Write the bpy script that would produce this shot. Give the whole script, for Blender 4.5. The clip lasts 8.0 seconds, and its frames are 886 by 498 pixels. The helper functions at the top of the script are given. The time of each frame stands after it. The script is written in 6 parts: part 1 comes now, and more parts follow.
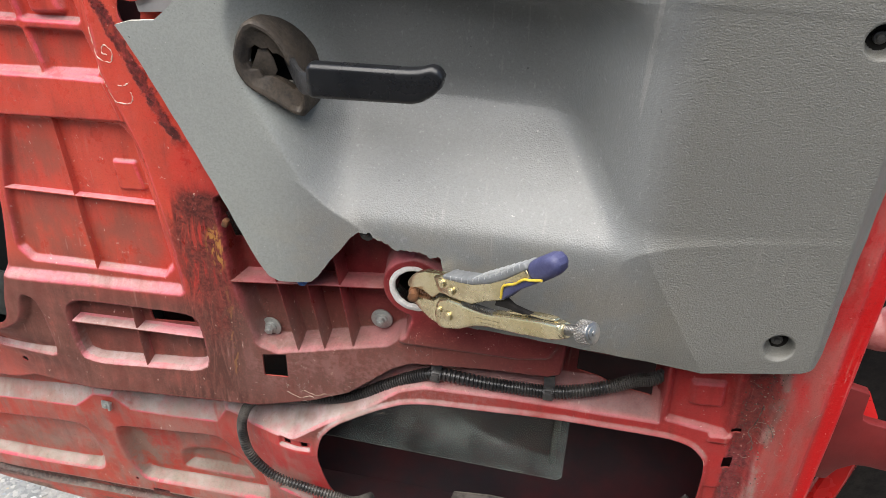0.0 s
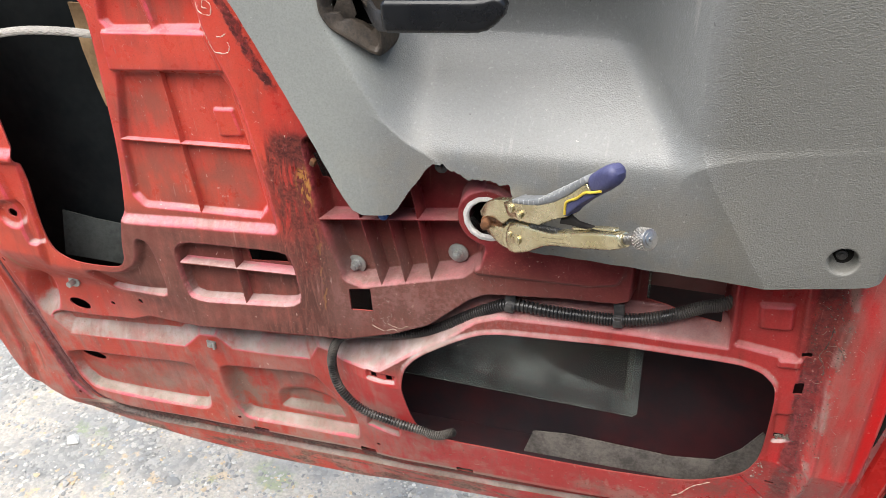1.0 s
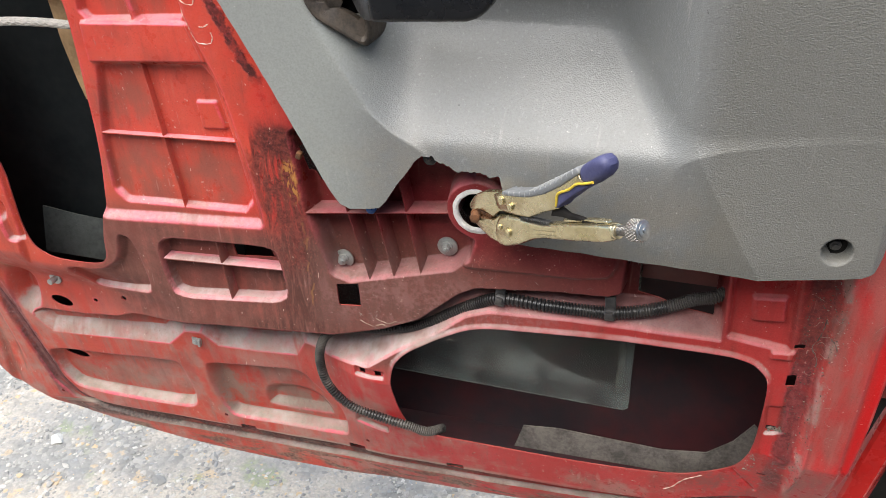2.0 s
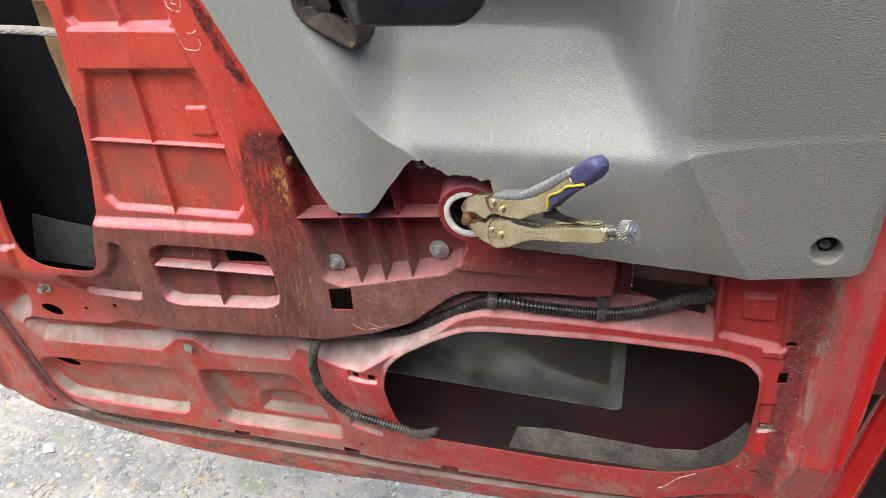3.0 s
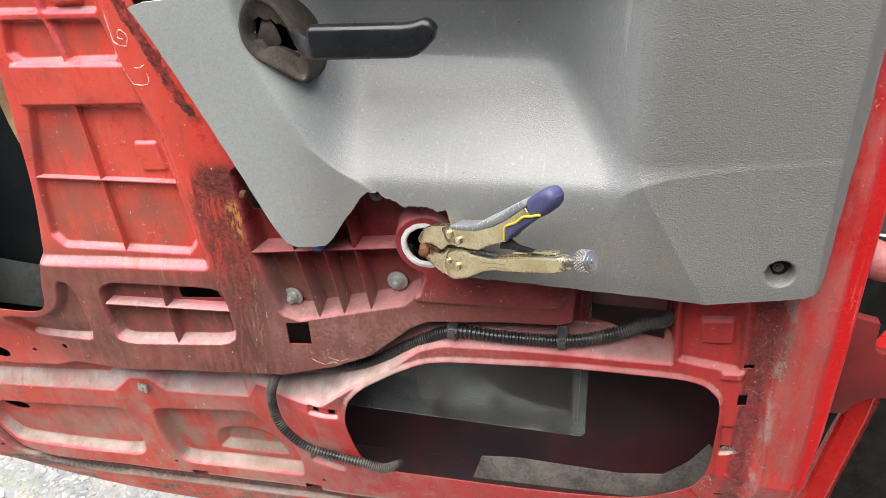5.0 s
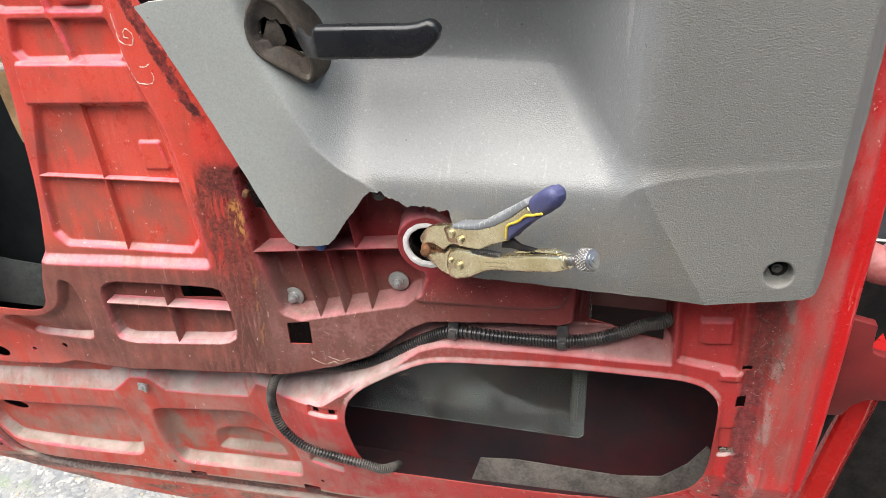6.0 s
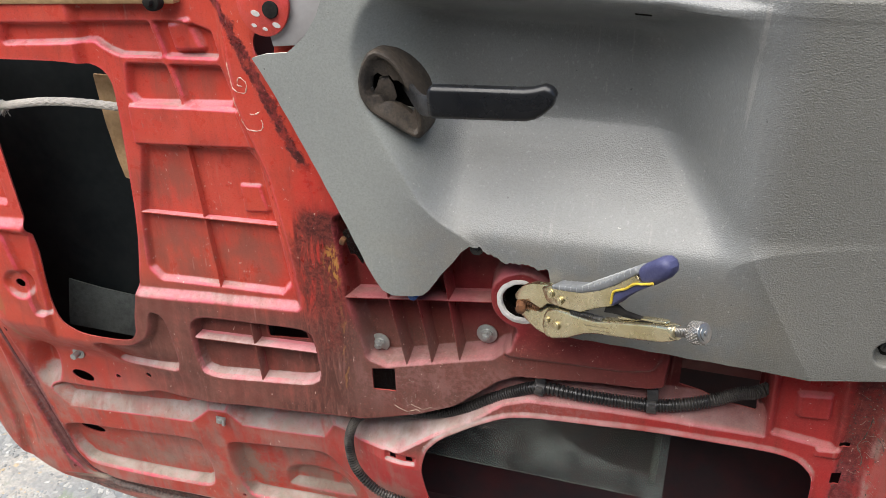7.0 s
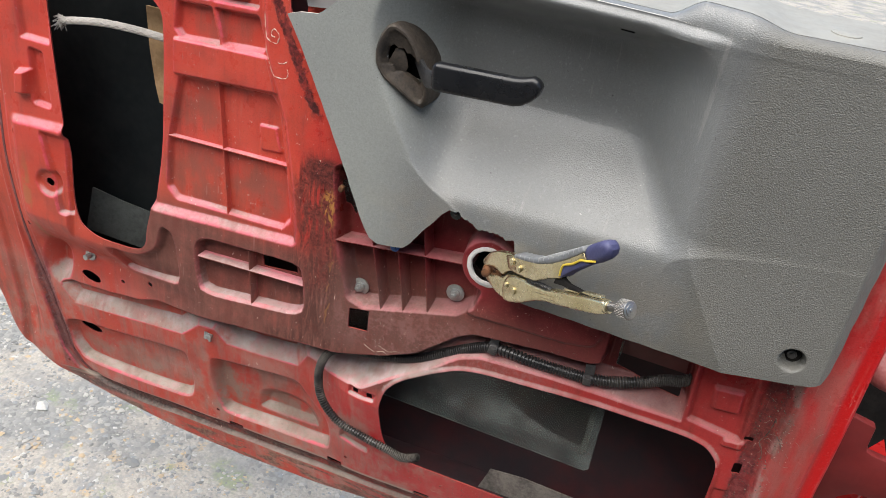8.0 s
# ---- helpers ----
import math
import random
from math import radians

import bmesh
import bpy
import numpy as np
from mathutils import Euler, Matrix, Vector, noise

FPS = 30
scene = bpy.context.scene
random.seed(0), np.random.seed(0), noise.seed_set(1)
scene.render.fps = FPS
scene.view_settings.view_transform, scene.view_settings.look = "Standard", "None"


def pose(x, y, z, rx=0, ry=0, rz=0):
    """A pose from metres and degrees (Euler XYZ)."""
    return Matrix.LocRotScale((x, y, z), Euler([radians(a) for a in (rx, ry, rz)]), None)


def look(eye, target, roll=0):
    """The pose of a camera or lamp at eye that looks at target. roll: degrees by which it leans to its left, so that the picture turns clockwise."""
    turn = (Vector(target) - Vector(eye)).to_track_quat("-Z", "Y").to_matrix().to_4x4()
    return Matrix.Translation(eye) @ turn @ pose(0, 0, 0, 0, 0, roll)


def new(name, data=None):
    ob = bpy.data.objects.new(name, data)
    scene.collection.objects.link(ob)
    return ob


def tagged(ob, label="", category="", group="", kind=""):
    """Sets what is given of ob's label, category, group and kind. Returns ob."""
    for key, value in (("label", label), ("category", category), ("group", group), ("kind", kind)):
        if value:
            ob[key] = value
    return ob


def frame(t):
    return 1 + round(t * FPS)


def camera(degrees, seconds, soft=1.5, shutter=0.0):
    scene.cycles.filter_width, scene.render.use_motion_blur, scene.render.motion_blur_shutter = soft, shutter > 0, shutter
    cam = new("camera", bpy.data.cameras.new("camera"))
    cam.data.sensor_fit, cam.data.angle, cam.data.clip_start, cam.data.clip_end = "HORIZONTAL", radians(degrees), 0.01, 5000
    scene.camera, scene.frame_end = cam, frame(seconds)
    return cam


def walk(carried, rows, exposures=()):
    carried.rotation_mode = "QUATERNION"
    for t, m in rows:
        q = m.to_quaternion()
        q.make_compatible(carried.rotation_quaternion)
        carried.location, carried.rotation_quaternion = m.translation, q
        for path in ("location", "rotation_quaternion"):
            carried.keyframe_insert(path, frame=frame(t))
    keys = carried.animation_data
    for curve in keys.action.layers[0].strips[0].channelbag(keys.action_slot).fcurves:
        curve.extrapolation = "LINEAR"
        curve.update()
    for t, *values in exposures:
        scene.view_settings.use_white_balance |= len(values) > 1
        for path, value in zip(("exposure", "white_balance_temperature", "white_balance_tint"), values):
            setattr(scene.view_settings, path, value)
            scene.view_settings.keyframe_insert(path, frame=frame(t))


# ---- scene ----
cam = camera(58.1, 8.0, 0.6)
PATH = [
    (0, (0.345, -0.679, 1.347), (0.012, 1.002, 0.316), 2.7),
    (0.2, (0.352, -0.703, 1.336), (-0.019, 0.963, 0.310), 2.1),
    (0.5, (0.384, -0.756, 1.319), (-0.070, 0.898, 0.291), 0.3),
    (0.7, (0.396, -0.761, 1.306), (-0.118, 0.876, 0.274), -1.2),
    (1, (0.391, -0.751, 1.310), (-0.174, 0.865, 0.277), -2.1),
    (1.5, (0.379, -0.754, 1.308), (-0.194, 0.854, 0.266), -2.4),
    (2, (0.384, -0.742, 1.302), (-0.146, 0.879, 0.256), -1.9),
    (2.2, (0.386, -0.742, 1.303), (-0.140, 0.882, 0.257), -2.1),
    (3.3, (0.382, -0.741, 1.305), (-0.118, 0.893, 0.263), -2.4),
    (3.5, (0.384, -0.738, 1.306), (-0.110, 0.900, 0.269), -2.5),
    (4, (0.386, -0.731, 1.308), (-0.096, 0.920, 0.289), -2.7),
    (4.5, (0.384, -0.732, 1.307), (-0.057, 0.943, 0.306), -2.3),
    (4.7, (0.385, -0.730, 1.309), (-0.046, 0.947, 0.309), -2.2),
    (5.8, (0.378, -0.733, 1.305), (-0.024, 0.955, 0.322), -1.8),
    (6, (0.380, -0.741, 1.304), (-0.032, 0.953, 0.323), -1.5),
    (6.2, (0.374, -0.741, 1.309), (-0.048, 0.950, 0.342), -0.9),
    (6.5, (0.344, -0.755, 1.336), (-0.142, 0.939, 0.390), -1.3),
    (6.8, (0.325, -0.754, 1.336), (-0.197, 0.944, 0.409), -0.8),
    (7, (0.319, -0.746, 1.333), (-0.197, 0.954, 0.414), -0.2),
    (7.2, (0.318, -0.748, 1.334), (-0.195, 0.952, 0.433), 0.5),
    (7.5, (0.338, -0.767, 1.341), (-0.180, 0.936, 0.429), 2.4),
    (7.8, (0.365, -0.806, 1.347), (-0.166, 0.871, 0.411), 6.1),
    (8, (0.387, -0.843, 1.354), (-0.145, 0.840, 0.414), 9.1),
]
walk(cam, [(t, look(eye, target, roll)) for t, eye, target, roll in PATH],
     [(0, 0.86), (0.5, 1.14), (1, 1.06), (2, 0.97), (3.5, 0.94), (4, 1.06), (4.5, 1.20), (6, 1.22), (6.5, 1.18), (7, 0.76), (8, 0.69)])

# ---- light ----
world = bpy.data.worlds.new("world")
scene.world = world
world.use_nodes = True
wn, wl = world.node_tree.nodes, world.node_tree.links
sky = wn.new("ShaderNodeTexSky")
sky.sky_type = 'NISHITA'
sky.sun_disc = False
sky.sun_elevation, sky.sun_rotation = radians(68), radians(206.5)
sky.air_density, sky.dust_density, sky.ozone_density = 1.0, 1.2, 1.5
wl.new(sky.outputs[0], wn["Background"].inputs[0])
wn["Background"].inputs[1].default_value = 0.13
sun_data = bpy.data.lights.new("sun", 'SUN')
sun_data.energy, sun_data.angle, sun_data.color = 4.2, radians(72), (1.0, 0.945, 0.855)
sun = new("sun", sun_data)
sun.matrix_world = look((-0.8, -1.6, 4.40), (0, 0, 0))


# ---- materials ----
class Nodes:
    """A small wrapper round a node material."""

    def __init__(self, name):
        self.mat = bpy.data.materials.new(name)
        self.mat.use_nodes = True
        self.tree = self.mat.node_tree
        self.bsdf = self.tree.nodes["Principled BSDF"]
        self.geo = self.tree.nodes.new("ShaderNodeNewGeometry")
        self.pos = self.geo.outputs["Position"]

    def node(self, kind, **inputs):
        n = self.tree.nodes.new(kind)
        for key, value in inputs.items():
            self.put(n.inputs[key.replace("_", " ")], value)
        return n

    def put(self, socket, value):
        if isinstance(value, bpy.types.NodeSocket):
            self.tree.links.new(value, socket)
        else:
            socket.default_value = value

    def noise(self, scale, detail=4.0, rough=0.6, distortion=0.0, at=None):
        n = self.node("ShaderNodeTexNoise", Scale=scale, Detail=detail, Roughness=rough, Distortion=distortion)
        self.tree.links.new(at or self.pos, n.inputs["Vector"])
        return n.outputs["Fac"]

    def stretch(self, sx, sy, sz, rx=0.0, ry=0.0):
        n = self.node("ShaderNodeMapping")
        n.inputs["Scale"].default_value = (sx, sy, sz)
        n.inputs["Rotation"].default_value = (radians(rx), radians(ry), 0)
        self.tree.links.new(self.pos, n.inputs["Vector"])
        return n.outputs[0]

    def voronoi(self, scale, feature='F1', at=None):
        n = self.node("ShaderNodeTexVoronoi", Scale=scale)
        n.feature = feature
        self.tree.links.new(at or self.pos, n.inputs["Vector"])
        return n.outputs["Distance"]

    def step(self, value, low, high, a=0.0, b=1.0):
        n = self.tree.nodes.new("ShaderNodeMapRange")
        n.interpolation_type = 'SMOOTHSTEP'
        self.put(n.inputs[0], value)
        for i, v in enumerate((low, high, a, b)):
            self.put(n.inputs[1 + i], v)
        return n.outputs[0]

    def math(self, op, a, b=0.0):
        n = self.tree.nodes.new("ShaderNodeMath")
        n.operation = op
        self.put(n.inputs[0], a)
        self.put(n.inputs[1], b)
        return n.outputs[0]

    def mul(self, a, b):
        return self.math('MULTIPLY', a, b)

    def mix(self, fac, a, b):
        n = self.tree.nodes.new("ShaderNodeMix")
        n.data_type = 'RGBA'
        for socket, v in ((n.inputs[0], fac), (n.inputs[6], a), (n.inputs[7], b)):
            if isinstance(v, tuple):
                v = (*v, 1.0)
            self.put(socket, v)
        return n.outputs[2]

    def axis(self, which, source=None):
        n = self.tree.nodes.new("ShaderNodeSeparateXYZ")
        self.tree.links.new(source or self.pos, n.inputs[0])
        return n.outputs["XYZ".index(which)]

    def blob(self, x, z, rx, rz):
        """1 in the middle of a soft upright ellipse of the door's face, 0 past its edge."""
        dx = self.math('DIVIDE', self.math('SUBTRACT', self.axis("X"), x), rx)
        dz = self.math('DIVIDE', self.math('SUBTRACT', self.axis("Z"), z), rz)
        d = self.math('SQRT', self.math('ADD', self.mul(dx, dx), self.mul(dz, dz)))
        return self.step(d, 1.15, 0.55)

    def bump(self, height, strength, distance=0.001, before=None):
        n = self.node("ShaderNodeBump", Strength=strength, Distance=distance, Height=height)
        if before:
            self.tree.links.new(before, n.inputs["Normal"])
        return n.outputs[0]

    def done(self, color, rough, metal=0.0, normal=None, spec=0.5):
        self.put(self.bsdf.inputs["Base Color"], (*color, 1.0) if isinstance(color, tuple) else color)
        self.put(self.bsdf.inputs["Roughness"], rough)
        self.put(self.bsdf.inputs["Metallic"], metal)
        self.put(self.bsdf.inputs["Specular IOR Level"], spec)
        if normal:
            self.put(self.bsdf.inputs["Normal"], normal)
        return self.mat


def plain(name, a, b, scale, rough, metal=0.0, grain=0.0, grain_scale=600.0, spec=0.5):
    """Two tones mixed by noise at two scales, with a fine relief."""
    m = Nodes(name)
    f = m.math('ADD', m.mul(m.noise(scale), 0.65), m.mul(m.noise(scale * 9), 0.35))
    c = m.mix(m.step(f, 0.35, 0.65), a, b)
    r = m.step(m.noise(scale * 3), 0.3, 0.7, max(rough - 0.08, 0.02), min(rough + 0.08, 1.0))
    return m.done(c, r, metal, m.bump(m.noise(grain_scale), grain, 0.001) if grain else None, spec)


def red_paint():
    """Sun-faded red door paint with road grime, settled dust, chips and rust."""
    m = Nodes("faded_red_paint")
    X, Z = m.axis("X"), m.axis("Z")
    up = m.axis("Z", m.geo.outputs["Normal"])
    n1, n2, n3 = m.noise(5.0), m.noise(38.0, 6), m.noise(190.0, 5)
    runs = m.noise(34.0, 6, 0.65, 0.3, m.stretch(2.2, 1.0, 0.22))
    both = m.math('ADD', m.mul(n2, 0.55), m.mul(n3, 0.45))
    c = m.mix(m.step(n1, 0.35, 0.68), (0.50, 0.018, 0.021), (0.55, 0.030, 0.032))
    sunned = m.mul(m.step(m.math('ADD', X, m.mul(m.noise(6.0, 3), 0.30)), 0.24, -0.02), m.step(n2, 0.3, 0.7, 0.7, 1.0))
    c = m.mix(sunned, c, m.mix(m.step(n1, 0.35, 0.65), (0.52, 0.050, 0.024), (0.57, 0.088, 0.042)))
    c = m.mix(m.mul(m.step(both, 0.50, 0.62), 0.20), c, (0.54, 0.11, 0.10))
    c = m.mix(m.mul(m.step(runs, 0.52, 0.70), 0.35), c, (0.30, 0.03, 0.026))
    fade = m.mul(m.mul(m.step(Z, 0.80, 0.90), m.step(X, -0.08, -0.14)), m.step(m.noise(9.0, 5), 0.33, 0.58, 0.35, 1.0))
    c = m.mix(m.mul(fade, 0.50), c, (0.57, 0.075, 0.058))
    brown = m.mul(m.mul(m.math('MAXIMUM', m.blob(-0.215, 0.875, 0.115, 0.075), m.mul(m.blob(-0.27, 0.965, 0.05, 0.06), 0.7)), m.step(m.math('ADD', m.mul(m.noise(15.0, 5), 0.75), m.mul(n2, 0.25)), 0.40, 0.62)), 0.62)
    c = m.mix(brown, c, (0.22, 0.075, 0.055))
    # chalky film lower down
    film = m.mul(m.mul(m.step(Z, 0.98, 0.62, 0.25, 1.0), m.step(X, 0.45, 0.15, 0.08, 1.0)), m.step(both, 0.38, 0.60, 0.45, 1.0))
    c = m.mix(m.mul(film, 0.18), c, (0.38, 0.125, 0.115))
    # dusty band along the hinge edge
    rim = m.mul(m.step(X, 0.556, 0.566), m.step(X, 0.611, 0.600))
    c = m.mix(m.mul(rim, m.step(m.noise(26.0, 6, at=m.stretch(2.5, 2.5, 0.6)), 0.35, 0.6, 0.10, 0.62)), c, (0.36, 0.135, 0.115))
    for x, z, rx, rz in ((-0.260, 0.865, 0.055, 0.045), (-0.160, 0.870, 0.050, 0.045), (-0.260, 0.960, 0.050, 0.030), (-0.22, 1.085, 0.055, 0.030)):
        veil = m.mul(m.blob(x, z, rx, rz), m.step(m.math('ADD', m.mul(runs, 0.6), m.mul(n2, 0.4)), 0.38, 0.58))
        c = m.mix(m.mul(veil, 0.55), c, (0.25, 0.085, 0.060))
    # darker maroon over the regulator field and the face beneath the trim
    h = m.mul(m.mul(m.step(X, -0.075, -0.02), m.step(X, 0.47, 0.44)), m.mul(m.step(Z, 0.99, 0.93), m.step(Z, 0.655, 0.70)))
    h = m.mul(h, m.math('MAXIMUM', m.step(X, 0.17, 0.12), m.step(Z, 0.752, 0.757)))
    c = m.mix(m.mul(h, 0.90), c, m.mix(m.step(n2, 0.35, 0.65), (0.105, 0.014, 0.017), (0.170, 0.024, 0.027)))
    # brown road grime over the middle face
    g = m.math('MULTIPLY', m.step(Z, 0.85, 0.79), m.step(Z, 0.60, 0.64))
    g = m.mul(g, m.mul(m.step(X, -0.47, -0.31), m.step(X, 0.36, 0.10, 0.35, 1.0)))
    patch = m.math('ADD', m.mul(n1, 0.3), m.math('ADD', m.mul(n2, 0.3), m.mul(runs, 0.4)))
    g = m.mul(g, m.step(patch, 0.36, 0.52, 0.68, 1.0))
    c = m.mix(m.mul(g, 0.92), c, m.mix(m.step(m.math('ADD', m.mul(runs, 0.40), m.math('ADD', m.mul(n2, 0.35), m.mul(n3, 0.25))), 0.38, 0.62), (0.165, 0.084, 0.066), (0.105, 0.051, 0.041)))
    # grey film over the lower right of the middle face
    dry = m.mul(m.mul(m.blob(0.12, 0.735, 0.19, 0.06), m.step(both, 0.44, 0.58)), 0.42)
    c = m.mix(dry, c, (0.34, 0.17, 0.15))
    # dark streaked grime beside the lock pillar
    s = m.math('MAXIMUM', m.blob(-0.058, 0.80, 0.042, 0.17), m.blob(-0.05, 0.66, 0.10, 0.03))
    streak = m.step(m.noise(30.0, 6, 0.7, 1.0, m.stretch(3.0, 1.0, 0.5)), 0.40, 0.58)
    c = m.mix(m.mul(m.mul(s, streak), 0.85), c, (0.075, 0.032, 0.024))
    # old yellow sealer showing
    path = m.math('ABSOLUTE', m.math('ADD', m.math('ADD', X, 0.034), m.mul(m.math('SUBTRACT', m.noise(22.0, 3), 0.5), 0.045)))
    y = m.mul(m.mul(m.step(path, 0.0026, 0.0010), m.step(Z, 0.70, 0.72)), m.mul(m.step(Z, 0.845, 0.83), m.step(m.noise(70.0, 3), 0.42, 0.52)))
    y = m.math('MAXIMUM', y, m.mul(m.blob(-0.555, 0.745, 0.010, 0.09), m.step(n2, 0.42, 0.5)))
    c = m.mix(m.mul(y, 0.5), c, (0.32, 0.16, 0.06))
    # faces that look up: pink sky highlight painted in above, grey dust lower down
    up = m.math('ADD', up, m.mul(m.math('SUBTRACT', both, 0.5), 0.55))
    ledge_shine = m.mul(m.step(up, 0.20, 0.58), m.step(both, 0.35, 0.6, 0.55, 0.92))
    ledge_shine = m.mul(ledge_shine, m.step(X, 0.40, 0.46, 1.0, 0.12))
    ledge_shine = m.mul(ledge_shine, m.step(m.blob(0.30, 0.757, 0.23, 0.05), 0.0, 1.0, 1.0, 0.22))
    c = m.mix(m.mul(ledge_shine, m.step(h, 0.0, 1.0, 1.0, 0.28)), c, m.mix(m.step(m.noise(13.0, 4), 0.45, 0.62), (0.62, 0.20, 0.24), (0.46, 0.33, 0.32)))
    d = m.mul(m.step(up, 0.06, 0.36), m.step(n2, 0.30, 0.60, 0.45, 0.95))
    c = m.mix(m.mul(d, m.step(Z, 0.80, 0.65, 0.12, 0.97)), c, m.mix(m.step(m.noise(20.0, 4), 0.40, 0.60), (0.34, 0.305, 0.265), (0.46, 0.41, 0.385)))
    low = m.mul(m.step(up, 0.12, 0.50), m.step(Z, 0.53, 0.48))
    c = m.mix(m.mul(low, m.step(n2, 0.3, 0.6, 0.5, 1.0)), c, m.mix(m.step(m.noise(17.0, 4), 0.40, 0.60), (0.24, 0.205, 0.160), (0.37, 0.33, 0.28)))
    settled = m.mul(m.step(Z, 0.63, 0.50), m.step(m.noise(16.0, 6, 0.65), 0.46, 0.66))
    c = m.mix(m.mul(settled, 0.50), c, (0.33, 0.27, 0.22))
    haze = m.mul(m.mul(m.step(Z, 0.66, 0.56), m.step(X, 0.30, 0.02)), m.step(m.math('ADD', m.mul(runs, 0.5), m.mul(m.noise(8.0, 5), 0.5)), 0.42, 0.60))
    c = m.mix(m.mul(haze, 0.42), c, (0.38, 0.27, 0.23))
    silt = m.math('MAXIMUM', m.blob(-0.222, 0.470, 0.045, 0.080), m.math('MAXIMUM', m.blob(-0.115, 0.470, 0.070, 0.032), m.mul(m.blob(-0.45, 0.455, 0.11, 0.03), 0.6)))
    silt = m.mul(silt, m.step(m.math('ADD', m.mul(m.noise(18.0, 5, 0.6), 0.6), m.mul(both, 0.4)), 0.40, 0.56))
    c = m.mix(m.mul(silt, 0.80), c, m.mix(n2, (0.19, 0.150, 0.115), (0.30, 0.25, 0.205)))
    flange = m.mul(m.step(X, -0.600, -0.625), m.step(m.math('ADD', m.mul(runs, 0.5), m.mul(m.noise(11.0, 5), 0.5)), 0.44, 0.60))
    c = m.mix(m.mul(flange, m.step(Z, 0.70, 0.42, 0.25, 0.75)), c, (0.20, 0.075, 0.055))
    # mud along the bottom flange and the hinge corner
    foot = m.math('SUBTRACT', Z, m.mul(m.math('ADD', X, 0.3), 0.07))
    lumps = m.noise(30.0, 6, 0.65, 0.5, m.stretch(0.7, 1.0, 2.0))
    edge_left = m.step(X, -0.600, -0.565)
    seam = m.mul(m.mul(m.step(foot, 0.386, 0.381), m.step(foot, 0.354, 0.365)), m.step(X, 0.34, 0.04, 0.25, 1.0))
    seam = m.mul(m.mul(seam, edge_left), m.step(lumps, 0.36, 0.52, 0.45, 1.0))
    c = m.mix(m.mul(seam, 0.92), c, m.mix(m.step(n3, 0.35, 0.65), (0.035, 0.030, 0.028), (0.13, 0.105, 0.092)))
    ledge = m.mul(m.mul(m.step(foot, 0.398, 0.392), m.step(foot, 0.381, 0.386)), m.mul(edge_left, m.step(X, 0.25, 0.10, 0.3, 1.0)))
    c = m.mix(m.mul(ledge, m.step(n2, 0.30, 0.50, 0.45, 0.95)), c, m.mix(n1, (0.33, 0.27, 0.21), (0.42, 0.35, 0.29)))
    b = m.mul(m.step(foot, 0.362, 0.345), m.step(m.noise(30.0, 6, 0.7, 0.6, m.stretch(0.5, 1.0, 2.6)), 0.45, 0.56))
    c = m.mix(m.mul(m.mul(b, edge_left), 0.88), c, m.mix(m.step(n3, 0.35, 0.65), (0.075, 0.052, 0.042), (0.22, 0.16, 0.115)))
    # dirt where the weatherstrip ran down the latch side
    run = m.math('ABSOLUTE', m.math('ADD', m.math('ADD', X, 0.574), m.mul(m.math('SUBTRACT', Z, 0.47), 0.11)))
    run = m.math('ADD', run, m.mul(m.math('SUBTRACT', m.noise(40.0, 5, 0.65), 0.5), 0.012))
    strap = m.mul(m.mul(m.step(run, 0.018, 0.013), m.step(Z, 0.375, 0.40)), m.step(Z, 0.68, 0.58))
    c = m.mix(m.mul(strap, m.step(both, 0.36, 0.56, 0.5, 0.95)), c, m.mix(m.step(n3, 0.35, 0.65), (0.075, 0.034, 0.038), (0.20, 0.105, 0.105)))
    wob = m.math('ADD', X, m.mul(m.math('SUBTRACT', m.noise(24.0, 4), 0.5), 0.022))
    e = m.mul(m.mul(m.step(wob, 0.530, 0.537), m.step(wob, 0.562, 0.552)), m.mul(m.step(Z, 0.50, 0.55), m.step(both, 0.34, 0.52, 0.45, 1.0)))
    c = m.mix(m.mul(e, 0.85), c, m.mix(m.step(n3, 0.35, 0.65), (0.050, 0.022, 0.024), (0.20, 0.055, 0.055)))
    ridge = m.mul(m.mul(m.step(wob, 0.556, 0.561), m.step(wob, 0.571, 0.565)), m.mul(m.step(Z, 0.50, 0.55), m.step(n2, 0.40, 0.58)))
    c = m.mix(m.mul(ridge, 0.75), c, (0.30, 0.23, 0.20))
    # clean bright paint on the rolled hinge edge
    fresh = m.mul(m.step(X, 0.604, 0.613), m.step(Z, 0.44, 0.56))
    c = m.mix(m.mul(fresh, m.step(runs, 0.45, 0.68, 0.95, 0.55)), c, (0.50, 0.010, 0.011))
    corner = m.mul(m.blob(0.50, 0.52, 0.06, 0.06), m.step(both, 0.46, 0.56))
    c = m.mix(m.mul(corner, 0.45), c, (0.17, 0.09, 0.075))
    # rust
    smear = m.mul(m.math('MAXIMUM', m.blob(-0.066, 0.905, 0.036, 0.062), m.blob(-0.056, 0.845, 0.030, 0.10)), m.step(m.noise(34.0, 6, 0.7, 1.6, m.stretch(2.2, 1.0, 0.6, 0, 12)), 0.38, 0.56))
    c = m.mix(m.mul(smear, 0.95), c, m.mix(m.step(n3, 0.35, 0.65), (0.055, 0.012, 0.011), (0.18, 0.045, 0.034)))
    rust = m.math('MAXIMUM', m.blob(-0.050, 0.937, 0.036, 0.022), m.mul(m.blob(0.545, 0.80, 0.030, 0.07), 0.6))
    rust = m.mul(rust, m.step(m.noise(60.0, 6, 0.75), 0.33, 0.46))
    rc = m.mix(m.step(m.noise(150.0, 4), 0.4, 0.62), (0.065, 0.016, 0.014), (0.16, 0.034, 0.025))
    c = m.mix(rust, c, rc)
